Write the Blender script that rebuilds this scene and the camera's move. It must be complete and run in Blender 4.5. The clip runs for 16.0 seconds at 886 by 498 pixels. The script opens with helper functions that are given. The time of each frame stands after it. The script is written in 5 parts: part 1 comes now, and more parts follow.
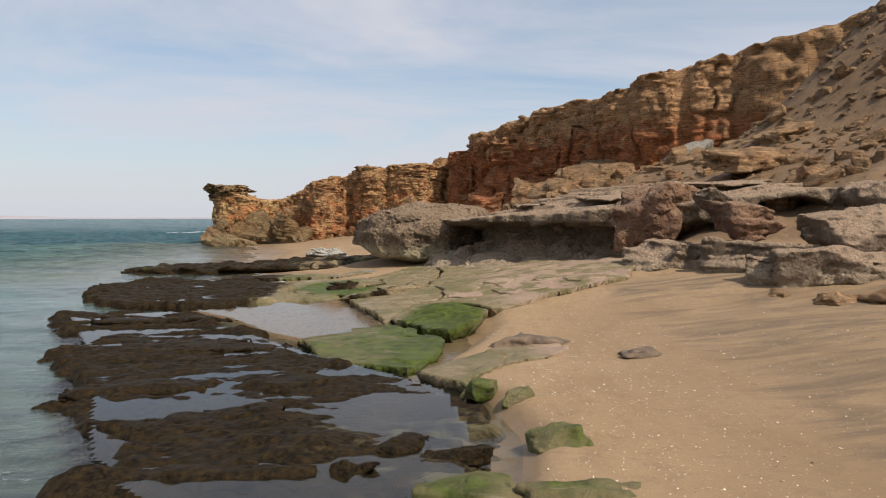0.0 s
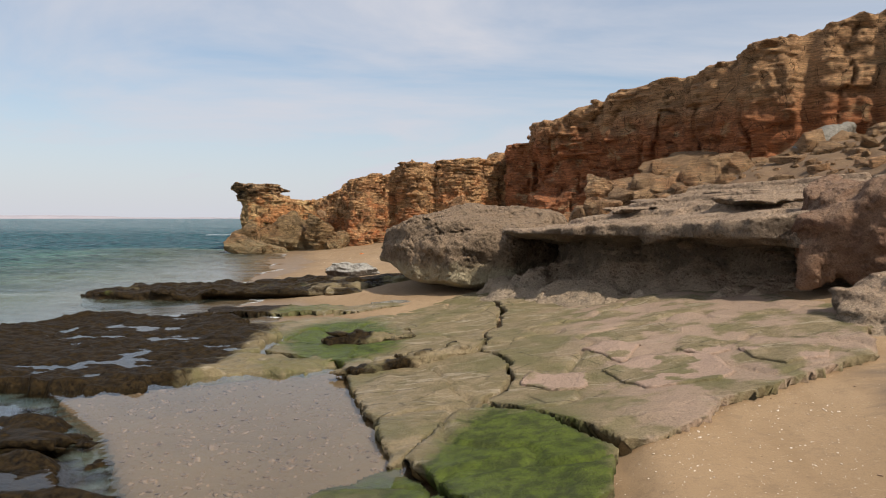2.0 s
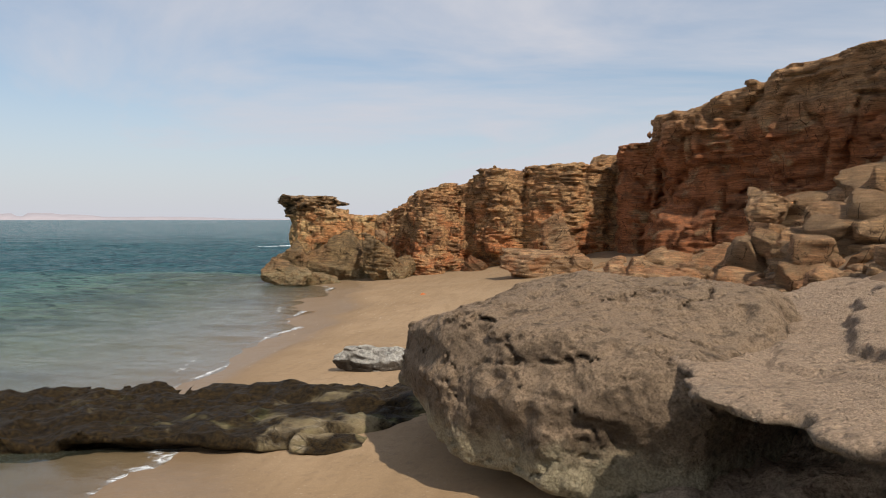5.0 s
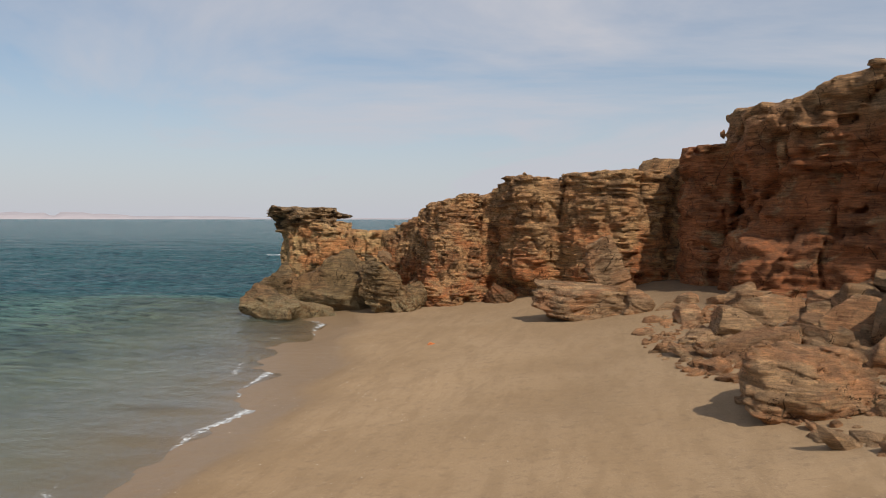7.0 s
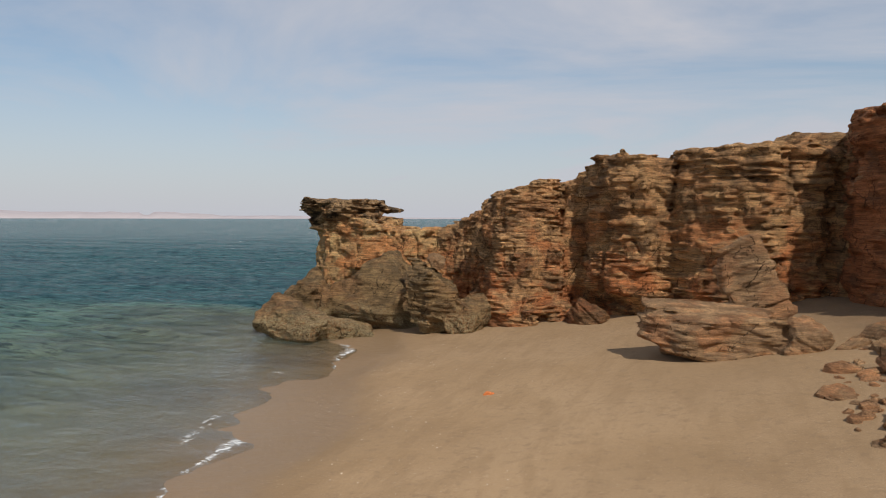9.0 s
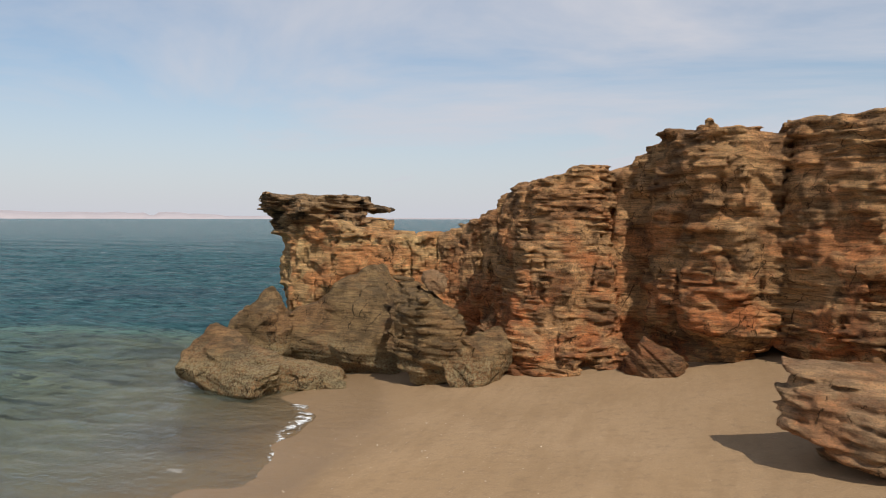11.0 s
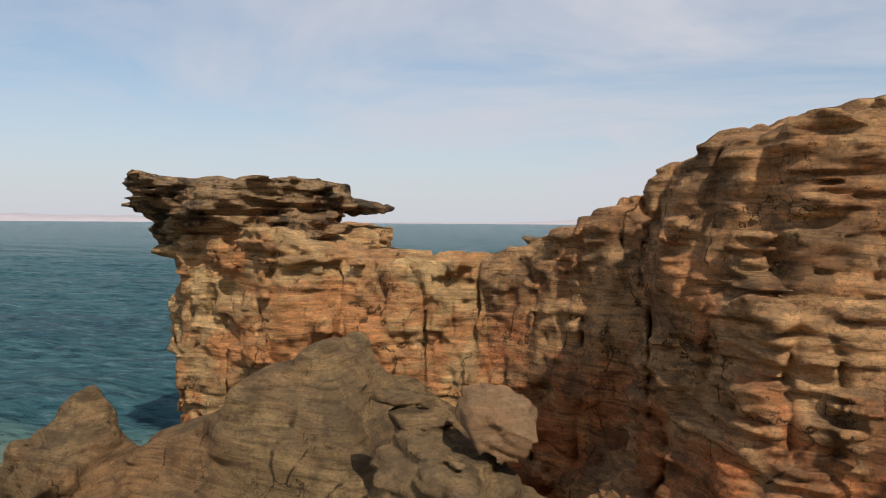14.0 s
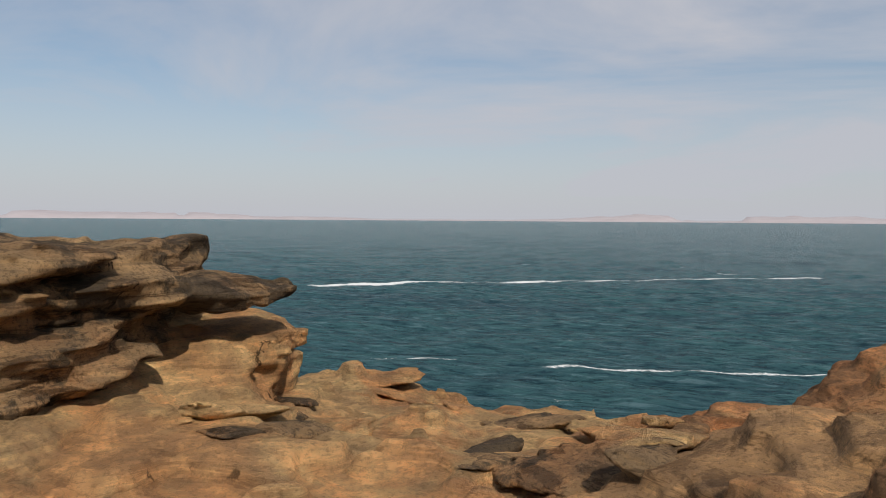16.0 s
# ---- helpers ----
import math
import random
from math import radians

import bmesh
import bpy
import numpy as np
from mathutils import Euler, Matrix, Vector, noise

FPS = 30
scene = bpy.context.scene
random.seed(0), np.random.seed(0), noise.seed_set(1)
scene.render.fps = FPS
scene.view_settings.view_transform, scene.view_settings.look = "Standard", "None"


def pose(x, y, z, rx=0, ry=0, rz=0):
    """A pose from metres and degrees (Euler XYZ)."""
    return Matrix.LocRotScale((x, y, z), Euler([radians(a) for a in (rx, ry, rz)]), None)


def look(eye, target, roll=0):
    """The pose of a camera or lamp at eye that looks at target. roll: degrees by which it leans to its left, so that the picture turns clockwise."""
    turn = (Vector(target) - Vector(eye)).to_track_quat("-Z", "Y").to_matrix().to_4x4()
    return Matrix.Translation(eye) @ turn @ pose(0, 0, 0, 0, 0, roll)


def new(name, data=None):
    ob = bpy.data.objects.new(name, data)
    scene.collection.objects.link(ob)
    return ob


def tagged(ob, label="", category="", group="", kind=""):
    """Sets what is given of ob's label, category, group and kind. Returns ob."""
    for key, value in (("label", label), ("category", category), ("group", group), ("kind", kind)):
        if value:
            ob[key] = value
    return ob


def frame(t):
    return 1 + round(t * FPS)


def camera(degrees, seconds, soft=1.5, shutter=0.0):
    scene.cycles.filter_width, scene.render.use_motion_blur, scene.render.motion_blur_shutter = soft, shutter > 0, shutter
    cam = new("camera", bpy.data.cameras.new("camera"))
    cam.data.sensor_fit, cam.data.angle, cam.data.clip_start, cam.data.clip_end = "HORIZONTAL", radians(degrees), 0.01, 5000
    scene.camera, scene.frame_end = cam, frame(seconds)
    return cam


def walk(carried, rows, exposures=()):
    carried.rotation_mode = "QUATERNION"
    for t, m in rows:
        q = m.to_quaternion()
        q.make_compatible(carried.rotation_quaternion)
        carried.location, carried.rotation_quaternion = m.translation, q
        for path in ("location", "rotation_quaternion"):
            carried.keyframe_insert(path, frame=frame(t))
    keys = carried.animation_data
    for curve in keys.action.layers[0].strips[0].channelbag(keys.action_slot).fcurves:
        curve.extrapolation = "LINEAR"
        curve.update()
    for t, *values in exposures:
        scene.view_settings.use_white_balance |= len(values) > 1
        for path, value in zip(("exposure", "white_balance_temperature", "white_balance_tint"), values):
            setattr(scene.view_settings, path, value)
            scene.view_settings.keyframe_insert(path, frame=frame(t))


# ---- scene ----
cam = camera(62.2, 16.0, soft=1.0)
PATH = [
    (0, (-0.108, -0.157, 1.76), (-0.09, 1.841, 1.675), -0.1),
    (0.5, (-0.131, 1.454, 1.808), (-0.123, 3.453, 1.723), -0.1),
    (1, (-0.154, 3.04, 1.851), (-0.171, 5.038, 1.766), -0.1),
    (1.5, (-0.181, 4.594, 1.896), (-0.244, 6.592, 1.811), -0.1),
    (2, (-0.211, 6.16, 1.933), (-0.337, 8.154, 1.849), -0.0),
    (2.5, (-0.25, 7.715, 1.968), (-0.442, 9.704, 1.884), -0.1),
    (3, (-0.29, 9.254, 2.08), (-0.541, 11.236, 1.993), -0.0),
    (3.5, (-0.353, 10.764, 2.24), (-0.648, 12.741, 2.154), 0.0),
    (4, (-0.437, 12.287, 2.454), (-0.762, 14.259, 2.37), 0.1),
    (4.5, (-0.544, 13.767, 2.667), (-0.895, 15.734, 2.585), 0.1),
    (5, (-0.673, 15.154, 2.863), (-1.05, 17.116, 2.782), -0.0),
    (7.5, (-1.836, 22.683, 3.619), (-2.317, 24.622, 3.537), 0.1),
    (8, (-2.159, 24.177, 3.523), (-2.696, 26.101, 3.441), 0.1),
    (8.5, (-2.426, 25.719, 3.452), (-3.036, 27.621, 3.366), 0.1),
    (9, (-2.688, 27.326, 3.389), (-3.337, 29.216, 3.305), 0.1),
    (11.5, (-5.238, 34.663, 3.445), (-5.904, 36.547, 3.362), 0.1),
    (12, (-5.878, 36.19, 3.466), (-6.551, 38.072, 3.383), 0.1),
    (12.5, (-6.516, 37.711, 3.477), (-7.193, 39.591, 3.395), 0.2),
    (13, (-7.148, 39.297, 3.439), (-7.832, 41.174, 3.36), 0.1),
    (13.5, (-7.806, 40.84, 3.478), (-8.488, 42.718, 3.397), 0.2),
    (14, (-8.326, 42.383, 3.456), (-9.016, 44.258, 3.385), 0.4),
    (14.5, (-8.75, 43.899, 3.507), (-9.447, 45.772, 3.427), 0.4),
    (15, (-9.145, 45.371, 3.534), (-9.848, 47.242, 3.452), 0.4),
    (15.5, (-9.595, 46.919, 3.821), (-10.308, 48.786, 3.745), 0.4),
    (16, (-10.131, 48.469, 4.188), (-10.863, 50.329, 4.108), 0.4),
]
walk(cam, [(t, look(eye, target, roll)) for t, eye, target, roll in PATH],
     exposures=((0, 0.08), (5, 0.0), (7.5, -0.2), (9, -0.2), (11.5, 0.0), (15, 0.0), (15.5, -0.14), (16, -0.26)))

# ---------- world, sun, exposure ----------
SUN_AZ, SUN_EL = 137.0, 48.0          # degrees clockwise from +y, and above the horizon


def build_world():
    w = bpy.data.worlds.new("sky")
    scene.world = w
    w.use_nodes = True
    nt = w.node_tree
    nt.nodes.clear()
    out = nt.nodes.new("ShaderNodeOutputWorld")
    bg = nt.nodes.new("ShaderNodeBackground")
    sky = nt.nodes.new("ShaderNodeTexSky")
    sky.sky_type = 'NISHITA'
    sky.sun_disc = False
    sky.sun_elevation = radians(SUN_EL)
    sky.sun_rotation = radians(SUN_AZ)
    sky.air_density, sky.dust_density, sky.ozone_density = 1.0, 0.8, 1.2
    tc = nt.nodes.new("ShaderNodeTexCoord")
    sep = nt.nodes.new("ShaderNodeSeparateXYZ")
    nt.links.new(tc.outputs["Generated"], sep.inputs[0])
    # thin cirrus on a flat sheet overhead: direction divided by its height
    hgt = nt.nodes.new("ShaderNodeMath")
    hgt.operation = 'ADD'
    hgt.inputs[1].default_value = 0.16
    nt.links.new(sep.outputs[2], hgt.inputs[0])
    div = nt.nodes.new("ShaderNodeVectorMath")
    div.operation = 'DIVIDE'
    comb = nt.nodes.new("ShaderNodeCombineXYZ")
    for i in range(3):
        nt.links.new(hgt.outputs[0], comb.inputs[i])
    nt.links.new(tc.outputs["Generated"], div.inputs[0])
    nt.links.new(comb.outputs[0], div.inputs[1])
    mp = nt.nodes.new("ShaderNodeMapping")
    mp.inputs["Rotation"].default_value = (0, 0, radians(24))
    mp.inputs["Scale"].default_value = (0.55, 0.72, 0.0)
    mp.inputs["Location"].default_value = (3.1, 0.7, 0)
    nt.links.new(div.outputs[0], mp.inputs[0])
    n1 = nt.nodes.new("ShaderNodeTexNoise")
    n1.inputs["Scale"].default_value = 0.85
    n1.inputs["Detail"].default_value = 7
    n1.inputs["Roughness"].default_value = 0.58
    n1.inputs["Distortion"].default_value = 0.9
    nt.links.new(mp.outputs[0], n1.inputs["Vector"])
    rp = nt.nodes.new("ShaderNodeValToRGB")
    rp.color_ramp.elements[0].position = 0.34
    rp.color_ramp.elements[0].color = (0.20, 0.20, 0.20, 1)
    rp.color_ramp.elements[1].position = 0.62
    rp.color_ramp.elements[1].color = (0.93, 0.93, 0.93, 1)
    nt.links.new(n1.outputs[0], rp.inputs[0])
    # haze near the horizon thickens the veil
    hz = nt.nodes.new("ShaderNodeMapRange")
    hz.inputs["From Min"].default_value, hz.inputs["From Max"].default_value = 0.0, 0.26
    hz.inputs["To Min"].default_value, hz.inputs["To Max"].default_value = 0.95, 0.0
    nt.links.new(sep.outputs[2], hz.inputs[0])
    mx = nt.nodes.new("ShaderNodeMath")
    mx.operation = 'MAXIMUM'
    nt.links.new(rp.outputs[0], mx.inputs[0])
    nt.links.new(hz.outputs[0], mx.inputs[1])
    mix = nt.nodes.new("ShaderNodeMix")
    mix.data_type = 'RGBA'
    mix.inputs[7].default_value = (6.7, 6.8, 7.45, 1)
    nt.links.new(mx.outputs[0], mix.inputs[0])
    tint = nt.nodes.new("ShaderNodeMix")
    tint.data_type, tint.blend_type = 'RGBA', 'MULTIPLY'
    tint.inputs[0].default_value = 1.0
    tint.inputs[7].default_value = (1.06, 1.20, 1.24, 1)
    nt.links.new(sky.outputs[0], tint.inputs[6])
    nt.links.new(tint.outputs[2], mix.inputs[6])
    nt.links.new(mix.outputs[2], bg.inputs[0])
    bg.inputs[1].default_value = 0.092
    nt.links.new(bg.outputs[0], out.inputs[0])


build_world()
sun_data = bpy.data.lights.new("sun", 'SUN')
sun_data.energy, sun_data.angle, sun_data.color = 4.1, radians(0.9), (1.0, 0.91, 0.79)
sun = new("sun", sun_data)
_a, _e = radians(SUN_AZ), radians(SUN_EL)
sun.matrix_world = look((20 * math.sin(_a), 20 * math.cos(_a), 40),
                        (20 * math.sin(_a) - math.sin(_a) * math.cos(_e), 20 * math.cos(_a) - math.cos(_a) * math.cos(_e), 40 - math.sin(_e)))

# ---------- arithmetic: noise, shapes, meshing ----------
TABLE = np.random.RandomState(11).uniform(-1, 1, (64, 64, 64)).astype(np.float32)
CORNERS = np.ascontiguousarray(np.stack([np.roll(TABLE, (-i, -j, -k), (0, 1, 2)).ravel() for i in (0, 1) for j in (0, 1) for k in (0, 1)], 1))


def vn(x, y, z):
    """Smooth value noise, about -1 to 1."""
    x, y, z = np.broadcast_arrays(*(np.asarray(a, np.float32) for a in (x, y, z)))
    xi, yi, zi = np.floor(x), np.floor(y), np.floor(z)
    u, v, w = x - xi, y - yi, z - zi
    u, v, w = u * u * (3 - 2 * u), v * v * (3 - 2 * v), w * w * (3 - 2 * w)
    i = ((xi.astype(np.int32) & 63) << 12) + ((yi.astype(np.int32) & 63) << 6) + (zi.astype(np.int32) & 63)
    g = np.ascontiguousarray(np.moveaxis(CORNERS.take(i, axis=0), -1, 0))
    a, b, c, d = (g[m] + (g[m + 4] - g[m]) * u for m in (0, 2, 1, 3))
    a = a + (b - a) * v
    c = c + (d - c) * v
    return a + (c - a) * w


def fbm(x, y, z, octaves=3, rough=0.5):
    total, amp, f = 0.0, 1.0, 1.0
    for i in range(octaves):
        total = total + amp * vn(x * f + 7.3 * i, y * f + 3.1 * i, z * f + 5.7 * i)
        amp, f = amp * rough, f * 2.03
    return total


def ramp01(a, b, x):
    t = np.clip((x - a) / (b - a), 0, 1)
    return t * t * (3 - 2 * t)


def smax(a, b, k):
    h = np.clip(0.5 - 0.5 * (b - a) / k, 0, 1)
    return b + (a - b) * h + k * h * (1 - h)


def smin(a, b, k):
    return -smax(-a, -b, k)


def dpoly(x, y, poly):
    """Signed distance to a plan outline, negative inside."""
    best = np.full(np.shape(x), 1e9, np.float32)
    inside = np.zeros(np.shape(x), bool)
    n = len(poly)
    for i in range(n):
        (ax, ay), (bx, by) = poly[i], poly[(i + 1) % n]
        ex, ey = bx - ax, by - ay
        px, py = x - ax, y - ay
        t = np.clip((px * ex + py * ey) / (ex * ex + ey * ey), 0, 1)
        best = np.minimum(best, (px - t * ex) ** 2 + (py - t * ey) ** 2)
        if ey:
            cross = ((ay > y) != (by > y)) & (px < ex * py / ey)
            inside ^= cross
    d = np.sqrt(best)
    return np.where(inside, -d, d)


def blend_heights(x, y, spots, reach):
    """A height between given ones, each felt within about its reach."""
    top = bottom = 0.0
    for sx, sy, sz in spots:
        w = np.exp(-((x - sx) ** 2 + (y - sy) ** 2) / (2 * reach * reach)) + 1e-9
        top, bottom = top + w * sz, bottom + w
    return top / bottom


def mesh_from(name, verts, quads, attrs=None, smooth=True):
    me = bpy.data.meshes.new(name)
    nv, nf = len(verts), len(quads)
    k = quads.shape[1]
    me.vertices.add(nv)
    me.vertices.foreach_set("co", np.ascontiguousarray(verts, np.float32).ravel())
    me.loops.add(nf * k)
    me.loops.foreach_set("vertex_index", np.ascontiguousarray(quads, np.int32).ravel())
    me.polygons.add(nf)
    me.polygons.foreach_set("loop_start", np.arange(0, nf * k, k, dtype=np.int32))
    me.polygons.foreach_set("use_smooth", np.full(nf, smooth))
    me.update(calc_edges=True)
    for key, val in (attrs or {}).items():
        at = me.attributes.new(key, 'FLOAT', 'POINT')
        at.data.foreach_set("value", np.ascontiguousarray(val, np.float32))
    return me


def carve(f, lo, hi, h, margin=0.25):
    """Vertices and quads of the skin where f is 0, f below 0 being rock. lo, hi: corners; h: the mesh size."""
    B = 8
    n = [int(math.ceil((hi[i] - lo[i]) / h / B)) * B for i in range(3)]
    nb = [k // B for k in n]
    cx, cy, cz = np.meshgrid(*[lo[i] + (np.arange(nb[i]) * B + B / 2) * h for i in range(3)], indexing="ij")
    coarse = f(cx.ravel().astype(np.float32), cy.ravel().astype(np.float32), cz.ravel().astype(np.float32)).reshape(nb)
    act = np.abs(coarse) < 0.87 * B * h + margin
    val = np.repeat(np.repeat(np.repeat(np.where(coarse < 0, -1, 1).astype(np.float32), B, 0), B, 1), B, 2)
    ids = np.argwhere(act)
    o = np.stack(np.meshgrid(*[np.arange(B)] * 3, indexing="ij"), -1).reshape(-1, 3)
    for s in range(0, len(ids), 64):
        g = (ids[s:s + 64, None, :] * B + o[None]).reshape(-1, 3)
        p = g.astype(np.float32) * h
        val[g[:, 0], g[:, 1], g[:, 2]] = f(p[:, 0] + lo[0], p[:, 1] + lo[1], p[:, 2] + lo[2])
    neg = val < 0
    c = [neg[i:n[0] - 1 + i, j:n[1] - 1 + j, k:n[2] - 1 + k] for i in (0, 1) for j in (0, 1) for k in (0, 1)]
    some, every = c[0].copy(), c[0].copy()
    for q in c[1:]:
        some |= q
        every &= q
    cells = np.argwhere(some & ~every)
    if not len(cells):
        raise ValueError("empty rock")
    index = np.full((n[0] - 1, n[1] - 1, n[2] - 1), -1, np.int32)
    index[cells[:, 0], cells[:, 1], cells[:, 2]] = np.arange(len(cells))
    offs = np.array([(i, j, k) for i in (0, 1) for j in (0, 1) for k in (0, 1)])
    cv = np.stack([val[cells[:, 0] + a, cells[:, 1] + b, cells[:, 2] + d] for a, b, d in offs], 1)
    total, count = np.zeros((len(cells), 3), np.float32), np.zeros((len(cells), 1), np.float32)
    for a in range(8):
        for b in range(a + 1, 8):
            if np.abs(offs[a] - offs[b]).sum() == 1:
                va, vb = cv[:, a], cv[:, b]
                hit = (va < 0) != (vb < 0)
                t = np.where(hit, va / np.where(hit, va - vb, 1), 0)[:, None]
                total += np.where(hit[:, None], offs[a] + t * (offs[b] - offs[a]), 0)
                count += hit[:, None]
    verts = (cells + total / count) * h + np.array(lo)
    quads = []
    for ax in range(3):
        u, v = [(1, 2), (2, 0), (0, 1)][ax]
        s0 = [slice(1, n[i] - 1) for i in range(3)]
        s1 = list(s0)
        s0[ax], s1[ax] = slice(0, n[ax] - 1), slice(1, n[ax])
        a, b = neg[tuple(s0)], neg[tuple(s1)]
        at = np.argwhere(a != b)
        if not len(at):
            continue
        base = at + np.array([0 if i == ax else 1 for i in range(3)])
        out = a[at[:, 0], at[:, 1], at[:, 2]]
        ring = []
        for du, dv in ((-1, -1), (0, -1), (0, 0), (-1, 0)):
            q = base.copy()
            q[:, u] += du
            q[:, v] += dv
            ring.append(index[q[:, 0], q[:, 1], q[:, 2]])
        ring = np.stack(ring, 1)
        ring[~out] = ring[~out][:, ::-1]
        quads.append(ring)
    quads = np.concatenate(quads)
    return solid_part(verts, quads[(quads >= 0).all(1)])


def solid_part(verts, quads):
    """Drops loose crumbs: keeps the largest joined piece."""
    tag = np.arange(len(verts))
    for _ in range(200):
        low = tag[quads].min(1)
        nxt = tag.copy()
        np.minimum.at(nxt, quads.ravel(), np.repeat(low, 4))
        nxt = nxt[nxt]
        if (nxt == tag).all():
            break
        tag = nxt
    main = np.bincount(tag).argmax()
    quads = quads[tag[quads[:, 0]] == main]
    used = np.unique(quads)
    again = np.zeros(len(verts), np.int64)
    again[used] = np.arange(len(used))
    return verts[used], again[quads]


def beds(x, y, z, per_metre, amp, groove, fx, seed):
    """Flat beds that stand out or back one by one, with a groove between each two."""
    zz = (z + 0.10 * vn(x * 0.45 + seed, y * 0.45, z * 0.3) + 0.02 * x) * per_metre + 0.4 * vn(x * 0.8 + 3, y * 0.8, z * 1.5 + seed)
    k = np.floor(zz)
    e = np.abs(2 * (zz - k) - 1)
    n = vn(x * fx + k * 13.7 + seed, y * fx + k * 7.13, k * 0.61) + 0.5 * vn(x * fx * 2.6 + k * 3.1, y * fx * 2.6, k * 0.23 + seed)
    return amp * np.tanh(1.8 * n) - groove * e ** 5


def strata(x, y, z, a1, a2, fx=1.0, fz=5.5, seed=0.0):
    """How far beds stand proud: thick beds, thin plates, broken corners and a rough skin."""
    zz = z + 0.10 * vn(x * 0.45 + seed, y * 0.45, z * 0.3) + 0.02 * x
    thick = beds(x, y, z, 0.8 * fz, a1, 0.3 * a1, fx, seed)
    n = vn(x * 1.4 * fx + seed, y * 1.4 * fx, zz * 2.1 * fz) + 0.45 * vn(x * 4.3 * fx, y * 4.3 * fx + seed, zz * 3.3 * fz)
    plates = (1 - np.minimum(np.abs(1.6 * n), 1)) ** 1.2 - 0.4
    slim = beds(x, y, z, 2.3 * fz, 0.75 * a2, 0.55 * a2, 2.4 * fx, seed + 4)
    block = np.tanh(5 * vn(x * 1.7 + seed, y * 1.7, z * 1.9)) + 0.5 * np.tanh(5 * vn(x * 3.9, y * 3.9 + seed, z * 4.5))
    fade = 0.85 + 0.35 * np.tanh(2.5 * vn(x * 0.8 + seed, y * 0.8, z * 0.8 + 2))
    return 0.5 * thick + fade * slim + 1.5 * fade * a2 * plates + 0.3 * a1 * block + 0.5 * a2 * vn(x * 9, y * 9 + seed, z * 14)


def joints(x, y, z, depth, f=0.9, seed=0.0, width=0.07):
    """Upright cracks in a face, as a depth to cut away."""
    n = vn(x * f + seed, y * f + 4.2, z * 0.4 + seed) + 0.35 * vn(x * f * 3, y * f * 3, z * 1.3)
    return depth * np.exp(-(n / width) ** 2)


def rock_object(name, f, lo, hi, h, material, parent=None, attrs=None, margin=0.25):
    verts, quads = carve(f, lo, hi, h, margin)
    base = np.array([(lo[0] + hi[0]) / 2, (lo[1] + hi[1]) / 2, verts[:, 2].min()])
    at = attrs(verts) if attrs else None
    ob = new(name, mesh_from(name, verts - base, quads, at))
    ob.location = base
    ob.data.materials.append(material)
    if parent:
        ob.parent = parent
        ob.matrix_parent_inverse = Matrix.Translation(parent.location).inverted()
    return ob


def holder(name, at, label, category, group="", kind=""):
    ob = new(name)
    ob.location = at
    return tagged(ob, label, category, group, kind)

# ---------- materials ----------
def link(nt, a, b):
    nt.links.new(a, b)


def put(nt, socket, value):
    if isinstance(value, bpy.types.NodeSocket):
        nt.links.new(value, socket)
    elif isinstance(value, tuple) and len(value) == 3 and socket.type == 'RGBA':
        socket.default_value = (*value, 1)
    else:
        socket.default_value = value


def start(name):
    m = bpy.data.materials.new(name)
    m.use_nodes = True
    nt = m.node_tree
    return m, nt, nt.nodes["Principled BSDF"]


def position(nt, sx=1.0, sy=1.0, sz=1.0):
    g = nt.nodes.new("ShaderNodeNewGeometry")
    mp = nt.nodes.new("ShaderNodeMapping")
    mp.inputs["Scale"].default_value = (sx, sy, sz)
    link(nt, g.outputs["Position"], mp.inputs[0])
    return mp.outputs[0]


def up_facing(nt):
    g = nt.nodes.new("ShaderNodeNewGeometry")
    s = nt.nodes.new("ShaderNodeSeparateXYZ")
    link(nt, g.outputs["Normal"], s.inputs[0])
    return s.outputs[2]


def height_of(nt):
    g = nt.nodes.new("ShaderNodeNewGeometry")
    s = nt.nodes.new("ShaderNodeSeparateXYZ")
    link(nt, g.outputs["Position"], s.inputs[0])
    return s.outputs[2]


def noise_of(nt, vec, scale, detail=5.0, rough=0.55, bend=0.0):
    n = nt.nodes.new("ShaderNodeTexNoise")
    n.inputs["Scale"].default_value = scale
    n.inputs["Detail"].default_value = detail
    n.inputs["Roughness"].default_value = rough
    n.inputs["Distortion"].default_value = bend
    link(nt, vec, n.inputs["Vector"])
    return n.outputs[0]


def ridges_of(nt, vec, scale, detail=4.0, rough=0.6):
    n = nt.nodes.new("ShaderNodeTexNoise")
    n.noise_type = 'RIDGED_MULTIFRACTAL'
    n.inputs["Scale"].default_value = scale
    n.inputs["Detail"].default_value = detail
    n.inputs["Roughness"].default_value = rough
    link(nt, vec, n.inputs["Vector"])
    return n.outputs[0]


def cells_of(nt, vec, scale, feature='F1'):
    n = nt.nodes.new("ShaderNodeTexVoronoi")
    n.feature = feature
    n.inputs["Scale"].default_value = scale
    link(nt, vec, n.inputs["Vector"])
    return n.outputs[0]


def calc(nt, op, a, b=0.0):
    n = nt.nodes.new("ShaderNodeMath")
    n.operation = op
    put(nt, n.inputs[0], a)
    put(nt, n.inputs[1], b)
    return n.outputs[0]


def span(nt, v, a, b, c=0.0, d=1.0):
    n = nt.nodes.new("ShaderNodeMapRange")
    n.interpolation_type = 'SMOOTHSTEP'
    put(nt, n.inputs[0], v)
    for i, q in enumerate((a, b, c, d)):
        n.inputs[i + 1].default_value = q
    return n.outputs[0]


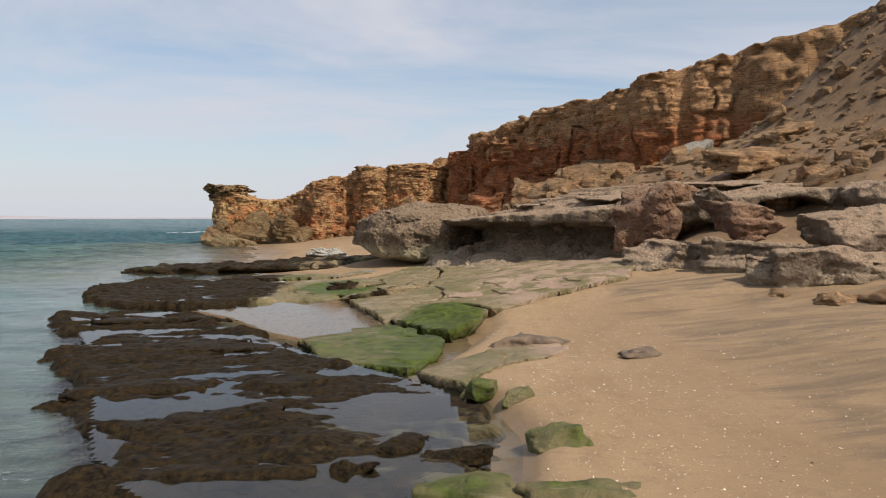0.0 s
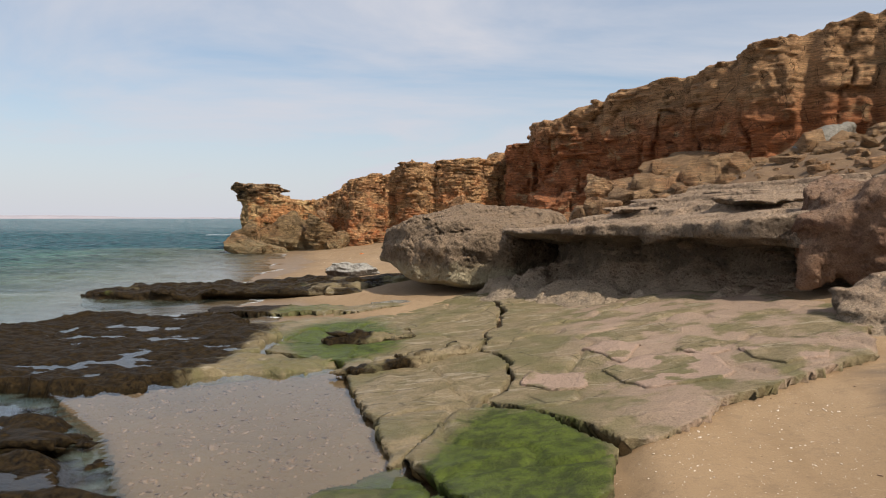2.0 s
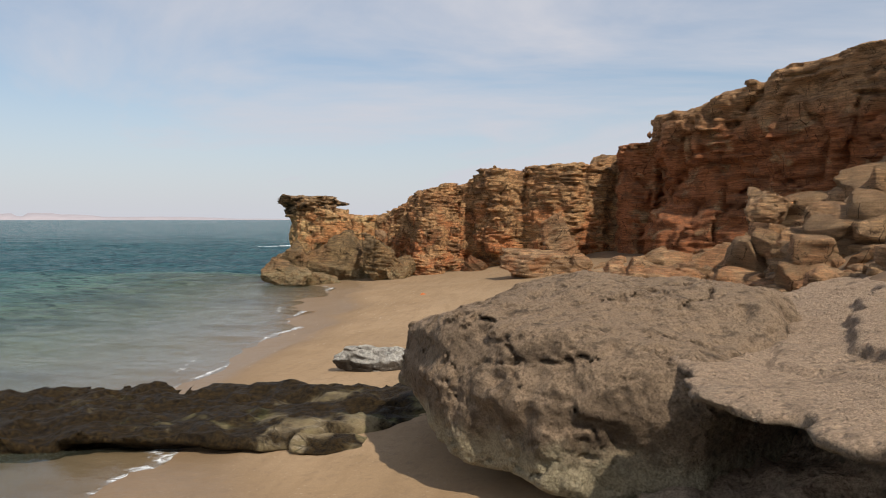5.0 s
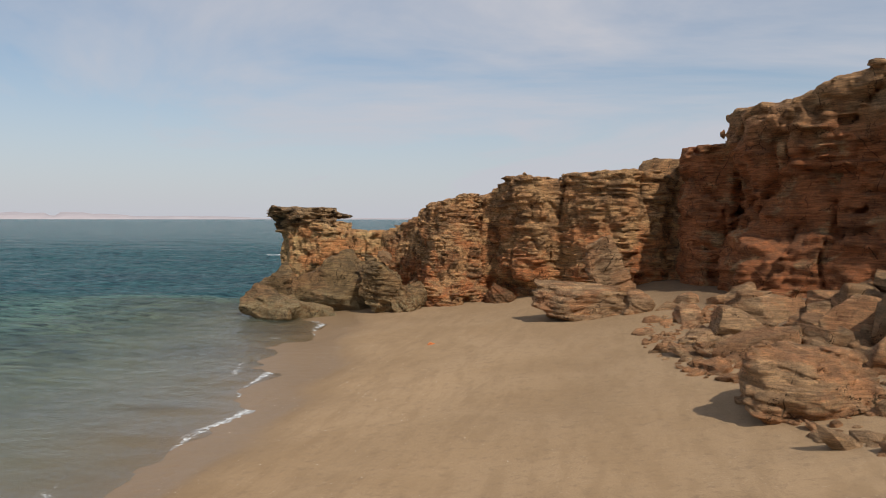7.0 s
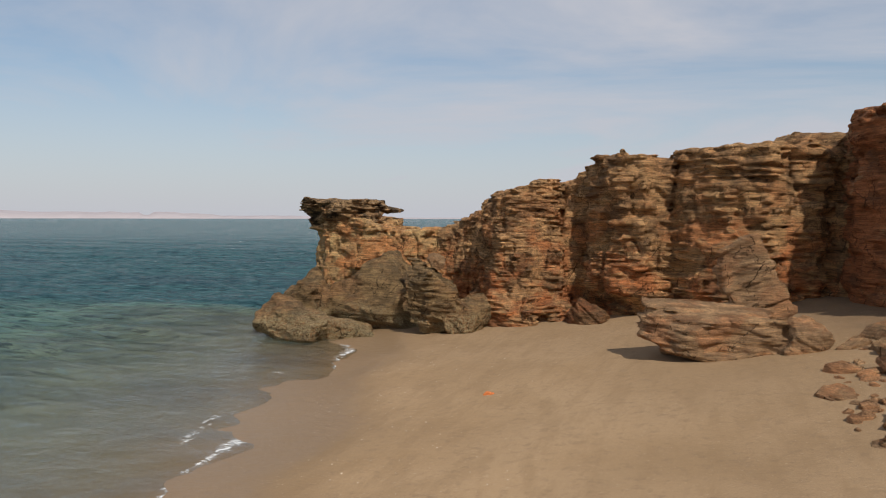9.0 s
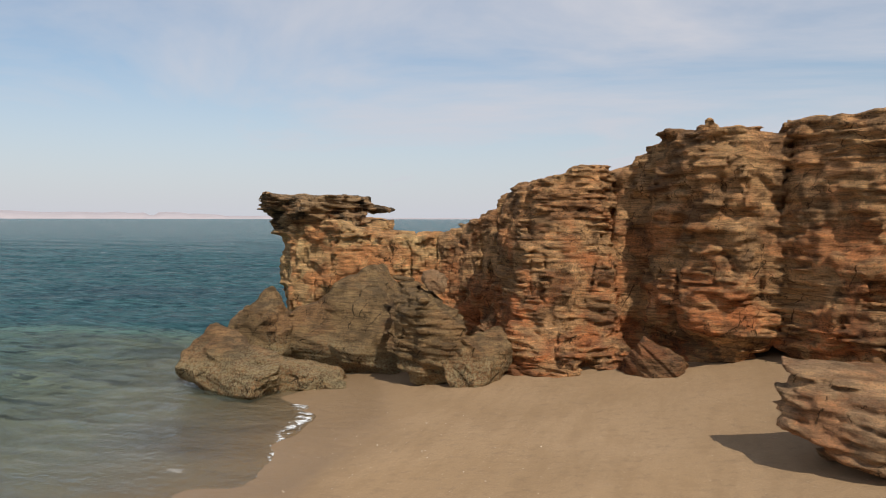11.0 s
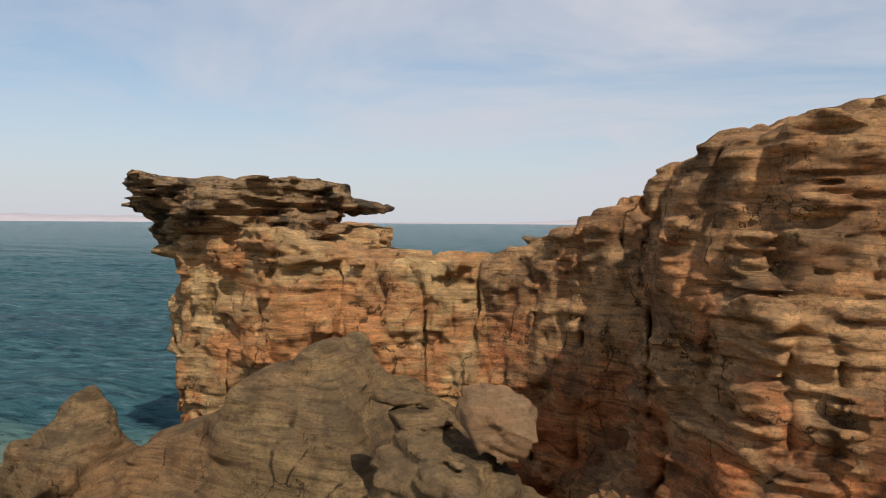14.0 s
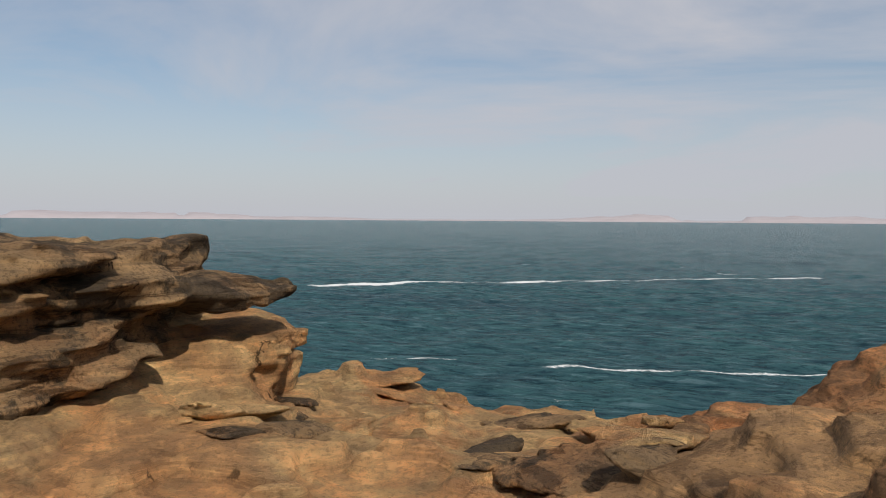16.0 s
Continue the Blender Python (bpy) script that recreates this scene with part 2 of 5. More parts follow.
def mixed(nt, fac, a, b, how='MIX'):
    n = nt.nodes.new("ShaderNodeMix")
    n.data_type = 'RGBA'
    n.blend_type = how
    put(nt, n.inputs[0], fac)
    put(nt, n.inputs[6], a)
    put(nt, n.inputs[7], b)
    return n.outputs[2]


def banded(nt, fac, *stops):
    n = nt.nodes.new("ShaderNodeValToRGB")
    e = n.color_ramp.elements
    while len(e) < len(stops):
        e.new(0.5)
    for el, (p, c) in zip(e, stops):
        el.position, el.color = p, (*c, 1)
    put(nt, n.inputs[0], fac)
    return n.outputs[0]


def relief(nt, height, strength, distance, under=None):
    n = nt.nodes.new("ShaderNodeBump")
    n.inputs["Strength"].default_value = strength
    n.inputs["Distance"].default_value = distance
    put(nt, n.inputs["Height"], height)
    if under is not None:
        link(nt, under, n.inputs["Normal"])
    return n.outputs[0]


def stain(nt, key):
    a = nt.nodes.new("ShaderNodeAttribute")
    a.attribute_name = key
    return a.outputs["Fac"]


def sandstone(name, tan, orange, crust, red_low, red_high, red_amount=0.9, crusted=0.8, barnacles=0.0, vary=0.0, spread=4.5, red_at=0.44):
    """Bedded coastal sandstone: tan and orange beds, a dark crust on proud plates, redder between two heights."""
    m, nt, b = start(name)
    pos = position(nt)
    beds = position(nt, 0.5, 0.5, 5.0)
    fine = position(nt, 2.2, 2.2, 20.0)
    big = noise_of(nt, pos, 0.55, 4, 0.6, 0.4)
    bed = noise_of(nt, beds, 1.1, 4, 0.6)
    thin = noise_of(nt, fine, 1.0, 6, 0.72, 0.4)
    plate = ridges_of(nt, position(nt, 2.0, 2.0, 9.0), 1.0, 5, 0.7)
    grain = noise_of(nt, pos, 34, 5, 0.78)
    z = calc(nt, 'ADD', height_of(nt), calc(nt, 'MULTIPLY', calc(nt, 'SUBTRACT', big, 0.5), spread))
    red = calc(nt, 'MULTIPLY', span(nt, z, red_low, red_high, 1, 0.25), span(nt, noise_of(nt, position(nt, 1, 1, 1.5), 0.9, 6, 0.65, 0.5), red_at, red_at + 0.13, 0.12, red_amount))
    col = mixed(nt, span(nt, bed, 0.46, 0.64, 0, 0.5), tan, tuple(0.66 * c for c in tan))
    col = mixed(nt, span(nt, noise_of(nt, pos, 2.6, 6, 0.7), 0.48, 0.62, 0, 0.6), col, tuple(min(0.9, 1.3 * c) for c in tan))
    col = mixed(nt, red, col, orange)
    col = mixed(nt, span(nt, noise_of(nt, pos, 1.4, 8, 0.72), 0.505, 0.565, 0, crusted), col, crust)
    col = mixed(nt, span(nt, thin, 0.525, 0.585, 0, 0.8), col, (1.42, 1.4, 1.32), 'MULTIPLY')
    col = mixed(nt, span(nt, thin, 0.47, 0.41, 0, 0.3 + 0.6 * crusted), col, (0.34, 0.31, 0.29), 'MULTIPLY')
    top = span(nt, up_facing(nt), 0.25, 0.75, 0, 0.4)
    col = mixed(nt, calc(nt, 'MULTIPLY', top, span(nt, noise_of(nt, pos, 3.5, 5), 0.4, 0.6)), col, tuple(0.85 * c + 0.02 for c in crust))
    if vary:
        info = nt.nodes.new("ShaderNodeObjectInfo")
        col = mixed(nt, span(nt, info.outputs["Random"], 0.0, 0.6, vary, 0.0), col, tuple(0.55 * c for c in tan))
    if barnacles:
        low = span(nt, calc(nt, 'ADD', height_of(nt), noise_of(nt, pos, 1.2, 4)), 0.9, 1.5, barnacles, 0)
        col = mixed(nt, calc(nt, 'MULTIPLY', low, span(nt, noise_of(nt, pos, 22, 5, 0.7), 0.42, 0.58)), col, (0.50, 0.42, 0.24))
    col = mixed(nt, span(nt, grain, 0.35, 0.525, 0.25 + 0.4 * crusted, 0), col, tuple(0.45 * c for c in crust))
    warp = nt.nodes.new("ShaderNodeVectorMath")
    warp.operation = 'ADD'
    link(nt, position(nt, 1.0, 1.0, 0.75), warp.inputs[0])
    lift = nt.nodes.new("ShaderNodeCombineXYZ")
    wob = calc(nt, 'MULTIPLY', noise_of(nt, pos, 2.0, 5, 0.65), 0.9)
    for k in range(3):
        link(nt, wob, lift.inputs[k])
    link(nt, lift.outputs[0], warp.inputs[1])
    seam = cells_of(nt, warp.outputs[0], 1.7, 'DISTANCE_TO_EDGE')
    small = cells_of(nt, warp.outputs[0], 5.0, 'DISTANCE_TO_EDGE')
    upright = span(nt, up_facing(nt), 0.3, 0.6, 1, 0)
    broken = calc(nt, 'MULTIPLY', span(nt, noise_of(nt, pos, 1.6, 4), 0.42, 0.56), upright)
    shatter = calc(nt, 'MULTIPLY', span(nt, noise_of(nt, pos, 2.3, 4), 0.52, 0.64), upright)
    col = mixed(nt, calc(nt, 'MULTIPLY', span(nt, seam, 0.004, 0.026, 0.85, 0), broken), col, tuple(0.3 * c for c in crust))
    col = mixed(nt, calc(nt, 'MULTIPLY', span(nt, small, 0.0, 0.04, 0.14, 0), shatter), col, tuple(0.35 * c for c in crust))
    put(nt, b.inputs["Base Color"], col)
    b.inputs["Roughness"].default_value = 0.93
    b.inputs["Specular IOR Level"].default_value = 0.15
    hgt = calc(nt, 'ADD', calc(nt, 'MULTIPLY', plate, 0.45), calc(nt, 'ADD', calc(nt, 'MULTIPLY', thin, 1.0), calc(nt, 'MULTIPLY', noise_of(nt, pos, 9, 7, 0.78), 1.0)))
    hgt = calc(nt, 'ADD', hgt, calc(nt, 'MULTIPLY', broken, span(nt, seam, 0.0, 0.04, -0.6, 0)))
    hgt = calc(nt, 'ADD', hgt, calc(nt, 'MULTIPLY', shatter, span(nt, small, 0.0, 0.08, -0.3, 0)))
    nrm = relief(nt, hgt, 1.0, 0.17)
    put(nt, b.inputs["Normal"], relief(nt, grain, 1.0, 0.045, nrm))
    return m


def limestone(name, dry, dark, lit_or_limed_top, foot=None, mottle=0.7):
    """Grey pitted beach rock, paler and crusted at its foot where the sea wets it."""
    m, nt, b = start(name)
    pos = position(nt)
    big = noise_of(nt, pos, 0.9, 5, 0.6, 0.3)
    mid = noise_of(nt, pos, 5, 6, 0.65)
    grain = noise_of(nt, pos, 45, 4, 0.7)
    pits = cells_of(nt, pos, 9)
    col = mixed(nt, span(nt, big, 0.38, 0.62), dry, dark)
    # upward faces paler: sunlit tops put into the colour; lime on the whitened rock
    col = mixed(nt, span(nt, up_facing(nt), 0.15, 0.7, 0, 0.95), col, lit_or_limed_top)
    col = mixed(nt, span(nt, mid, 0.5, 0.68, 0, mottle), col, tuple(0.5 * c for c in dark))
    col = mixed(nt, span(nt, noise_of(nt, pos, 2.3, 6, 0.7), 0.54, 0.64, 0, 0.5), col, tuple(1.35 * c for c in dry))
    col = mixed(nt, span(nt, noise_of(nt, pos, 12, 5, 0.7), 0.56, 0.72, 0, 0.5), col, tuple(min(1, 1.5 * c) for c in dry))
    if foot:
        z = calc(nt, 'ADD', height_of(nt), calc(nt, 'MULTIPLY', calc(nt, 'SUBTRACT', mid, 0.5), 0.5))
        col = mixed(nt, span(nt, z, foot[0], foot[1], 0.8, 0), col, foot[2])
    col = mixed(nt, span(nt, grain, 0.32, 0.62, 0.45, 0), col, tuple(0.4 * c for c in dark))
    put(nt, b.inputs["Base Color"], col)
    b.inputs["Roughness"].default_value = 0.9
    b.inputs["Specular IOR Level"].default_value = 0.25
    hgt = calc(nt, 'ADD', calc(nt, 'MULTIPLY', mid, 1.2), calc(nt, 'ADD', span(nt, pits, 0.0, 0.45), calc(nt, 'MULTIPLY', noise_of(nt, pos, 20, 5, 0.75), 0.8)))
    nrm = relief(nt, hgt, 1.0, 0.11)
    put(nt, b.inputs["Normal"], relief(nt, grain, 0.8, 0.015, nrm))
    return m


def shore_rock(name):
    """Wave-cut platform: olive tan, with green algae, pink-tan dry plates and dark wet weed by their stains."""
    m, nt, b = start(name)
    pos = position(nt)
    streak = position(nt, 0.6, 2.4, 1.0)
    mid = noise_of(nt, pos, 4.2, 6, 0.65, 0.5)
    drag = noise_of(nt, streak, 2.5, 6, 0.7, 0.8)
    grain = noise_of(nt, pos, 55, 4, 0.7)
    col = mixed(nt, span(nt, mid, 0.35, 0.65), (0.21, 0.165, 0.085), (0.32, 0.245, 0.145))
    seamy = cells_of(nt, position(nt, 0.8, 1.6, 1), 1.1, 'DISTANCE_TO_EDGE')
    col = mixed(nt, span(nt, drag, 0.54, 0.64, 0, 0.6), col, (0.48, 0.40, 0.29))
    col = mixed(nt, span(nt, noise_of(nt, pos, 11, 6, 0.75), 0.56, 0.66, 0, 0.6), col, (0.13, 0.10, 0.055))
    col = mixed(nt, span(nt, noise_of(nt, pos, 1.1, 5, 0.6), 0.46, 0.60, 0, 0.75), col, (0.17, 0.15, 0.065))
    col = mixed(nt, calc(nt, 'MULTIPLY', span(nt, seamy, 0.0, 0.018, 0.75, 0), span(nt, drag, 0.42, 0.55)), col, (0.055, 0.045, 0.025))
    plate = stain(nt, "plate")
    col = mixed(nt, calc(nt, 'MULTIPLY', plate, span(nt, noise_of(nt, pos, 1.7, 4, 0.5), 0.46, 0.56, 0, 0.8)), col, (0.43, 0.30, 0.22))
    alg = calc(nt, 'MULTIPLY', stain(nt, "algae"), calc(nt, 'ADD', 1.0, calc(nt, 'MULTIPLY', calc(nt, 'SUBTRACT', mid, 0.5), 2.0)))
    green = mixed(nt, span(nt, noise_of(nt, pos, 7, 5, 0.7), 0.35, 0.65), (0.032, 0.05, 0.006), (0.10, 0.14, 0.014))
    algf = span(nt, alg, 0.25, 0.75, 0, 0.93)
    col = mixed(nt, algf, col, green)
    weed = calc(nt, 'ADD', stain(nt, "weed"), calc(nt, 'MULTIPLY', calc(nt, 'SUBTRACT', mid, 0.5), 0.8))
    dark = mixed(nt, span(nt, noise_of(nt, pos, 16, 5, 0.75), 0.35, 0.7), (0.007, 0.005, 0.004), (0.05, 0.031, 0.012))
    weedf = span(nt, weed, 0.35, 0.65)
    col = mixed(nt, weedf, col, dark)
    col = mixed(nt, span(nt, grain, 0.3, 0.6, 0.35, 0), col, (0.06, 0.05, 0.03))
    put(nt, b.inputs["Base Color"], col)
    wet = calc(nt, 'MAXIMUM', weedf, stain(nt, "wet"))
    put(nt, b.inputs["Roughness"], span(nt, calc(nt, 'ADD', wet, calc(nt, 'MULTIPLY', calc(nt, 'SUBTRACT', mid, 0.5), 0.6)), 0.1, 0.9, 0.88, 0.5))
    put(nt, b.inputs["Specular IOR Level"], span(nt, weedf, 0.0, 1.0, 0.2, 0.05))
    hgt = calc(nt, 'ADD', calc(nt, 'MULTIPLY', mid, 0.8), noise_of(nt, pos, 18, 6, 0.72))
    nrm = relief(nt, hgt, 0.8, 0.05)
    put(nt, b.inputs["Normal"], relief(nt, grain, 0.35, 0.006, nrm))
    return m


def sand_material():
    m, nt, b = start("sand")
    pos = position(nt)
    big = noise_of(nt, pos, 0.35, 5, 0.55, 0.5)
    grain = noise_of(nt, pos, 160, 3, 0.8)
    spots = noise_of(nt, pos, 26, 4, 0.7)
    col = mixed(nt, span(nt, big, 0.35, 0.65), (0.35, 0.235, 0.129), (0.41, 0.282, 0.162))
    # dark mineral sand drawn out by the swash
    black = calc(nt, 'ADD', stain(nt, "black"), calc(nt, 'MULTIPLY', calc(nt, 'SUBTRACT', noise_of(nt, position(nt, 0.45, 1.7, 1), 1.3, 6, 0.65, 0.8), 0.5), 1.5))
    col = mixed(nt, span(nt, black, 0.55, 1.0, 0, 0.88), col, (0.07, 0.062, 0.06))
    col = mixed(nt, span(nt, stain(nt, "rubble"), 0.2, 0.8, 0, 0.9), col,
                mixed(nt, span(nt, noise_of(nt, pos, 2.2, 6, 0.65), 0.4, 0.62), (0.20, 0.125, 0.073), (0.115, 0.072, 0.044)))
    wet = stain(nt, "wet")
    col = mixed(nt, calc(nt, 'MULTIPLY', wet, 0.8), col, (0.235, 0.158, 0.09))
    col = mixed(nt, span(nt, stain(nt, "deep"), 0.2, 1.0, 0, 0.9), col, (0.19, 0.215, 0.15))
    col = mixed(nt, span(nt, grain, 0.35, 0.6, 0.5, 0), col, (0.15, 0.10, 0.06))
    col = mixed(nt, span(nt, noise_of(nt, position(nt, 2.2, 0.5, 1), 1.6, 5, 0.6), 0.45, 0.65, 0, 0.35), col, (0.23, 0.15, 0.08))
    col = mixed(nt, span(nt, noise_of(nt, pos, 6, 7, 0.75), 0.5, 0.66, 0, 0.4), col, (0.19, 0.13, 0.08))
    col = mixed(nt, span(nt, noise_of(nt, pos, 48, 4, 0.75), 0.6, 0.7, 0, 0.5), col, (0.12, 0.085, 0.055))
    col = mixed(nt, span(nt, spots, 0.60, 0.72, 0, 0.5), col, (0.55, 0.43, 0.30))
    put(nt, b.inputs["Base Color"], col)
    put(nt, b.inputs["Roughness"], span(nt, wet, 0.55, 1.0, 0.95, 0.42))
    b.inputs["Specular IOR Level"].default_value = 0.25
    nrm = relief(nt, noise_of(nt, position(nt, 1, 1.6, 1), 2.6, 6, 0.6), 0.35, 0.06)
    put(nt, b.inputs["Normal"], relief(nt, calc(nt, 'ADD', grain, spots), 0.35, 0.006, nrm))
    return m


def water_material(name, clear_rate, film=False):
    m, nt, b = start(name)
    out = nt.nodes["Material Output"]
    pos = position(nt)
    depth = stain(nt, "depth")
    far = stain(nt, "far")
    patch = noise_of(nt, position(nt, 0.05, 0.16, 1), 1.0, 4, 0.6, 0.6)
    body = banded(nt, span(nt, depth, 0.0, 3.2), (0.0, (0.21, 0.225, 0.155)), (0.2, (0.125, 0.225, 0.19)), (0.45, (0.048, 0.122, 0.135)), (1.0, (0.035, 0.088, 0.108)))
    body = mixed(nt, span(nt, patch, 0.52, 0.66, 0, 0.55), body, (0.038, 0.068, 0.092))
    body = mixed(nt, calc(nt, 'MULTIPLY', stain(nt, "bed"), span(nt, noise_of(nt, position(nt, 0.7, 1.6, 1), 1.2, 5, 0.65, 0.6), 0.36, 0.6, 0.95, 0.5)), body, (0.04, 0.06, 0.06))
    fine = noise_of(nt, position(nt, 1, 1.5, 1), 2.2, 6, 0.62, 0.4)
    chop = noise_of(nt, position(nt, 0.35, 0.9, 1), 1.0, 5, 0.6, 0.5)
    tiny = noise_of(nt, position(nt, 1, 1.4, 1), 9, 4, 0.6)
    small = noise_of(nt, position(nt, 0.8, 2.2, 1), 1.3, 7, 0.72, 0.3)
    # far ripples: sky-bright facets and dark wave sides painted into the body colour
    body = mixed(nt, calc(nt, 'MULTIPLY', far, span(nt, chop, 0.42, 0.62, 0.4, 0)), body, (0.022, 0.058, 0.082))
    body = mixed(nt, calc(nt, 'MULTIPLY', far, span(nt, small, 0.52, 0.64, 0, 0.6)), body, (0.12, 0.205, 0.235))
    body = mixed(nt, calc(nt, 'MULTIPLY', far, span(nt, small, 0.48, 0.40, 0, 0.75)), body, (0.013, 0.036, 0.054))
    hgt = calc(nt, 'ADD', calc(nt, 'MULTIPLY', calc(nt, 'ADD', fine, calc(nt, 'MULTIPLY', small, far)), 0.25), calc(nt, 'ADD', calc(nt, 'MULTIPLY', tiny, 0.05), calc(nt, 'MULTIPLY', calc(nt, 'MULTIPLY', chop, far), 1.1)))
    hgt = calc(nt, 'MULTIPLY', hgt, calc(nt, 'ADD', 0.1, calc(nt, 'MULTIPLY', far, 0.9)))
    nrm = relief(nt, hgt, 0.1 if film else 0.9, 0.05 if film else 0.8)
    put(nt, b.inputs["Base Color"], body)
    put(nt, b.inputs["Normal"], nrm)
    b.inputs["Roughness"].default_value = 0.13
    b.inputs["IOR"].default_value = 1.33
    put(nt, b.inputs["Specular IOR Level"], span(nt, far, 0.0, 1.0, 0.12, 0.004))
    tr = nt.nodes.new("ShaderNodeBsdfTransparent")
    tr.inputs[0].default_value = (0.96, 0.99, 0.98, 1)
    gl = nt.nodes.new("ShaderNodeBsdfGlossy")
    gl.inputs["Roughness"].default_value = 0.07
    fr = nt.nodes.new("ShaderNodeFresnel")
    fr.inputs["IOR"].default_value = 1.42 if film else 1.33
    put(nt, gl.inputs["Normal"], nrm)
    put(nt, fr.inputs["Normal"], nrm)
    clear = nt.nodes.new("ShaderNodeMixShader")
    link(nt, fr.outputs[0], clear.inputs[0])
    link(nt, tr.outputs[0], clear.inputs[1])
    link(nt, gl.outputs[0], clear.inputs[2])
    thick = calc(nt, 'SUBTRACT', 1.0, calc(nt, 'POWER', 2.718, calc(nt, 'MULTIPLY', depth, -clear_rate)))
    s = nt.nodes.new("ShaderNodeMixShader")
    put(nt, s.inputs[0], thick)
    link(nt, clear.outputs[0], s.inputs[1])
    link(nt, b.outputs[0], s.inputs[2])
    foam = nt.nodes.new("ShaderNodeBsdfDiffuse")
    foam.inputs[0].default_value = (0.78, 0.80, 0.80, 1)
    lace = noise_of(nt, pos, 5.5, 6, 0.7, 1.2)
    ff = span(nt, calc(nt, 'ADD', stain(nt, "foam"), calc(nt, 'MULTIPLY', calc(nt, 'SUBTRACT', lace, 0.5), 1.4)), 0.62, 0.95, 0, 0.9)
    caps = calc(nt, 'MULTIPLY', span(nt, noise_of(nt, position(nt, 0.16, 0.5, 1), 1.4, 5, 0.6, 0.5), 0.71, 0.76), far)
    s2 = nt.nodes.new("ShaderNodeMixShader")
    put(nt, s2.inputs[0], calc(nt, 'MAXIMUM', ff, caps))
    link(nt, s.outputs[0], s2.inputs[1])
    link(nt, foam.outputs[0], s2.inputs[2])
    link(nt, s2.outputs[0], out.inputs[0])
    return m


def plain_material(name, colour, rough=0.8, vary=0.25, scale=8.0):
    m, nt, b = start(name)
    pos = position(nt)
    n = noise_of(nt, pos, scale, 5, 0.65)
    put(nt, b.inputs["Base Color"], mixed(nt, span(nt, n, 0.3, 0.7), tuple(c * (1 - vary) for c in colour), tuple(min(1, c * (1 + vary)) for c in colour)))
    b.inputs["Roughness"].default_value = rough
    return m


CLIFF = sandstone("bedded sandstone", (0.64, 0.385, 0.185), (0.62, 0.215, 0.08), (0.17, 0.105, 0.06), 0.8, 4.9, 0.9, 0.6)
STACK_ROCK = sandstone("tan sandstone", (0.76, 0.50, 0.24), (0.70, 0.28, 0.105), (0.21, 0.135, 0.075), 1.0, 5.2, 0.9, 0.28)
CAP_ROCK = sandstone("dark crusted cap rock", (0.44, 0.29, 0.155), (0.55, 0.25, 0.10), (0.10, 0.075, 0.05), 3.0, 3.7, 0.6, 0.9)
HIGH_CLIFF = sandstone("red sandstone", (0.62, 0.40, 0.21), (0.53, 0.205, 0.09), (0.17, 0.10, 0.058), 5.3, 6.9, 1.0, 0.42, spread=2.0, red_at=0.33)
FOOT_ROCK = sandstone("weathered brown sandstone", (0.34, 0.23, 0.115), (0.38, 0.19, 0.09), (0.075, 0.055, 0.034), 0.6, 2.6, 0.6, 0.42, 0.7)
PLINTH = sandstone("dark red sandstone", (0.30, 0.175, 0.09), (0.36, 0.14, 0.06), (0.07, 0.047, 0.03), 0.6, 2.6, 0.8)
RUBBLE = sandstone("broken tan sandstone", (0.56, 0.365, 0.205), (0.58, 0.25, 0.11), (0.17, 0.11, 0.065), 0.0, 4.5, 0.75, 0.3, vary=0.55)
# third colour of these two paints the sunlit tops lighter
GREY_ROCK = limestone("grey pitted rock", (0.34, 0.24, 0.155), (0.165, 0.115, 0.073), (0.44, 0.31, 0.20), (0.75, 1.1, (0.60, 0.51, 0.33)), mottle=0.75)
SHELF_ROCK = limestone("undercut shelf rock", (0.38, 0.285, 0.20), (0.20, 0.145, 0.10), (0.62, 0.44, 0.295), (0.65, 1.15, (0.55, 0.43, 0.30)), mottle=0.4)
PLATFORM = shore_rock("wave-cut platform")
SAND = sand_material()
SEA = water_material("sea water", 2.2)
FILM = water_material("still tide water", 1.4, True)
ORANGE = plain_material("orange stone", (0.55, 0.17, 0.05), 0.8, 0.3, 30)
FOAM = plain_material("white foam", (0.80, 0.82, 0.82), 0.6, 0.1)
BROWN_STONE = plain_material("smooth brown stone", (0.15, 0.105, 0.07), 0.85, 0.35, 6)
SHELL = plain_material("bleached shell", (0.72, 0.62, 0.50), 0.6, 0.3, 60)
PEBBLE = plain_material("brown pebble", (0.24, 0.16, 0.10), 0.85, 0.5, 25)
# pale pinkish colour stands in for the haze over the distance
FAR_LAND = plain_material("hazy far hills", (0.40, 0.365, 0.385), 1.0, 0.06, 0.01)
RED_PITTED = limestone("reddish pitted rock", (0.40, 0.235, 0.145), (0.23, 0.125, 0.08), (0.46, 0.29, 0.185))
PALE_CLAY = limestone("pale grey clay", (0.42, 0.38, 0.31), (0.32, 0.29, 0.24), (0.46, 0.42, 0.35))
BIRD_LIME = limestone("lime-whitened rock", (0.15, 0.12, 0.09), (0.08, 0.065, 0.05), (0.72, 0.68, 0.60))

# ---------- the lie of the land ----------
SHORE_Y = (-30, 2, 5, 8, 10, 13, 16, 20, 22.5, 26, 30, 34, 37, 40, 44, 46, 49)
SHORE_X = (0.2, 0.2, 0.1, -0.3, -0.8, -1.6, -2.6, -4.4, -5.6, -7.2, -7.8, -8.3, -9.1, -9.9, -10.8, -11.8, -13.5)


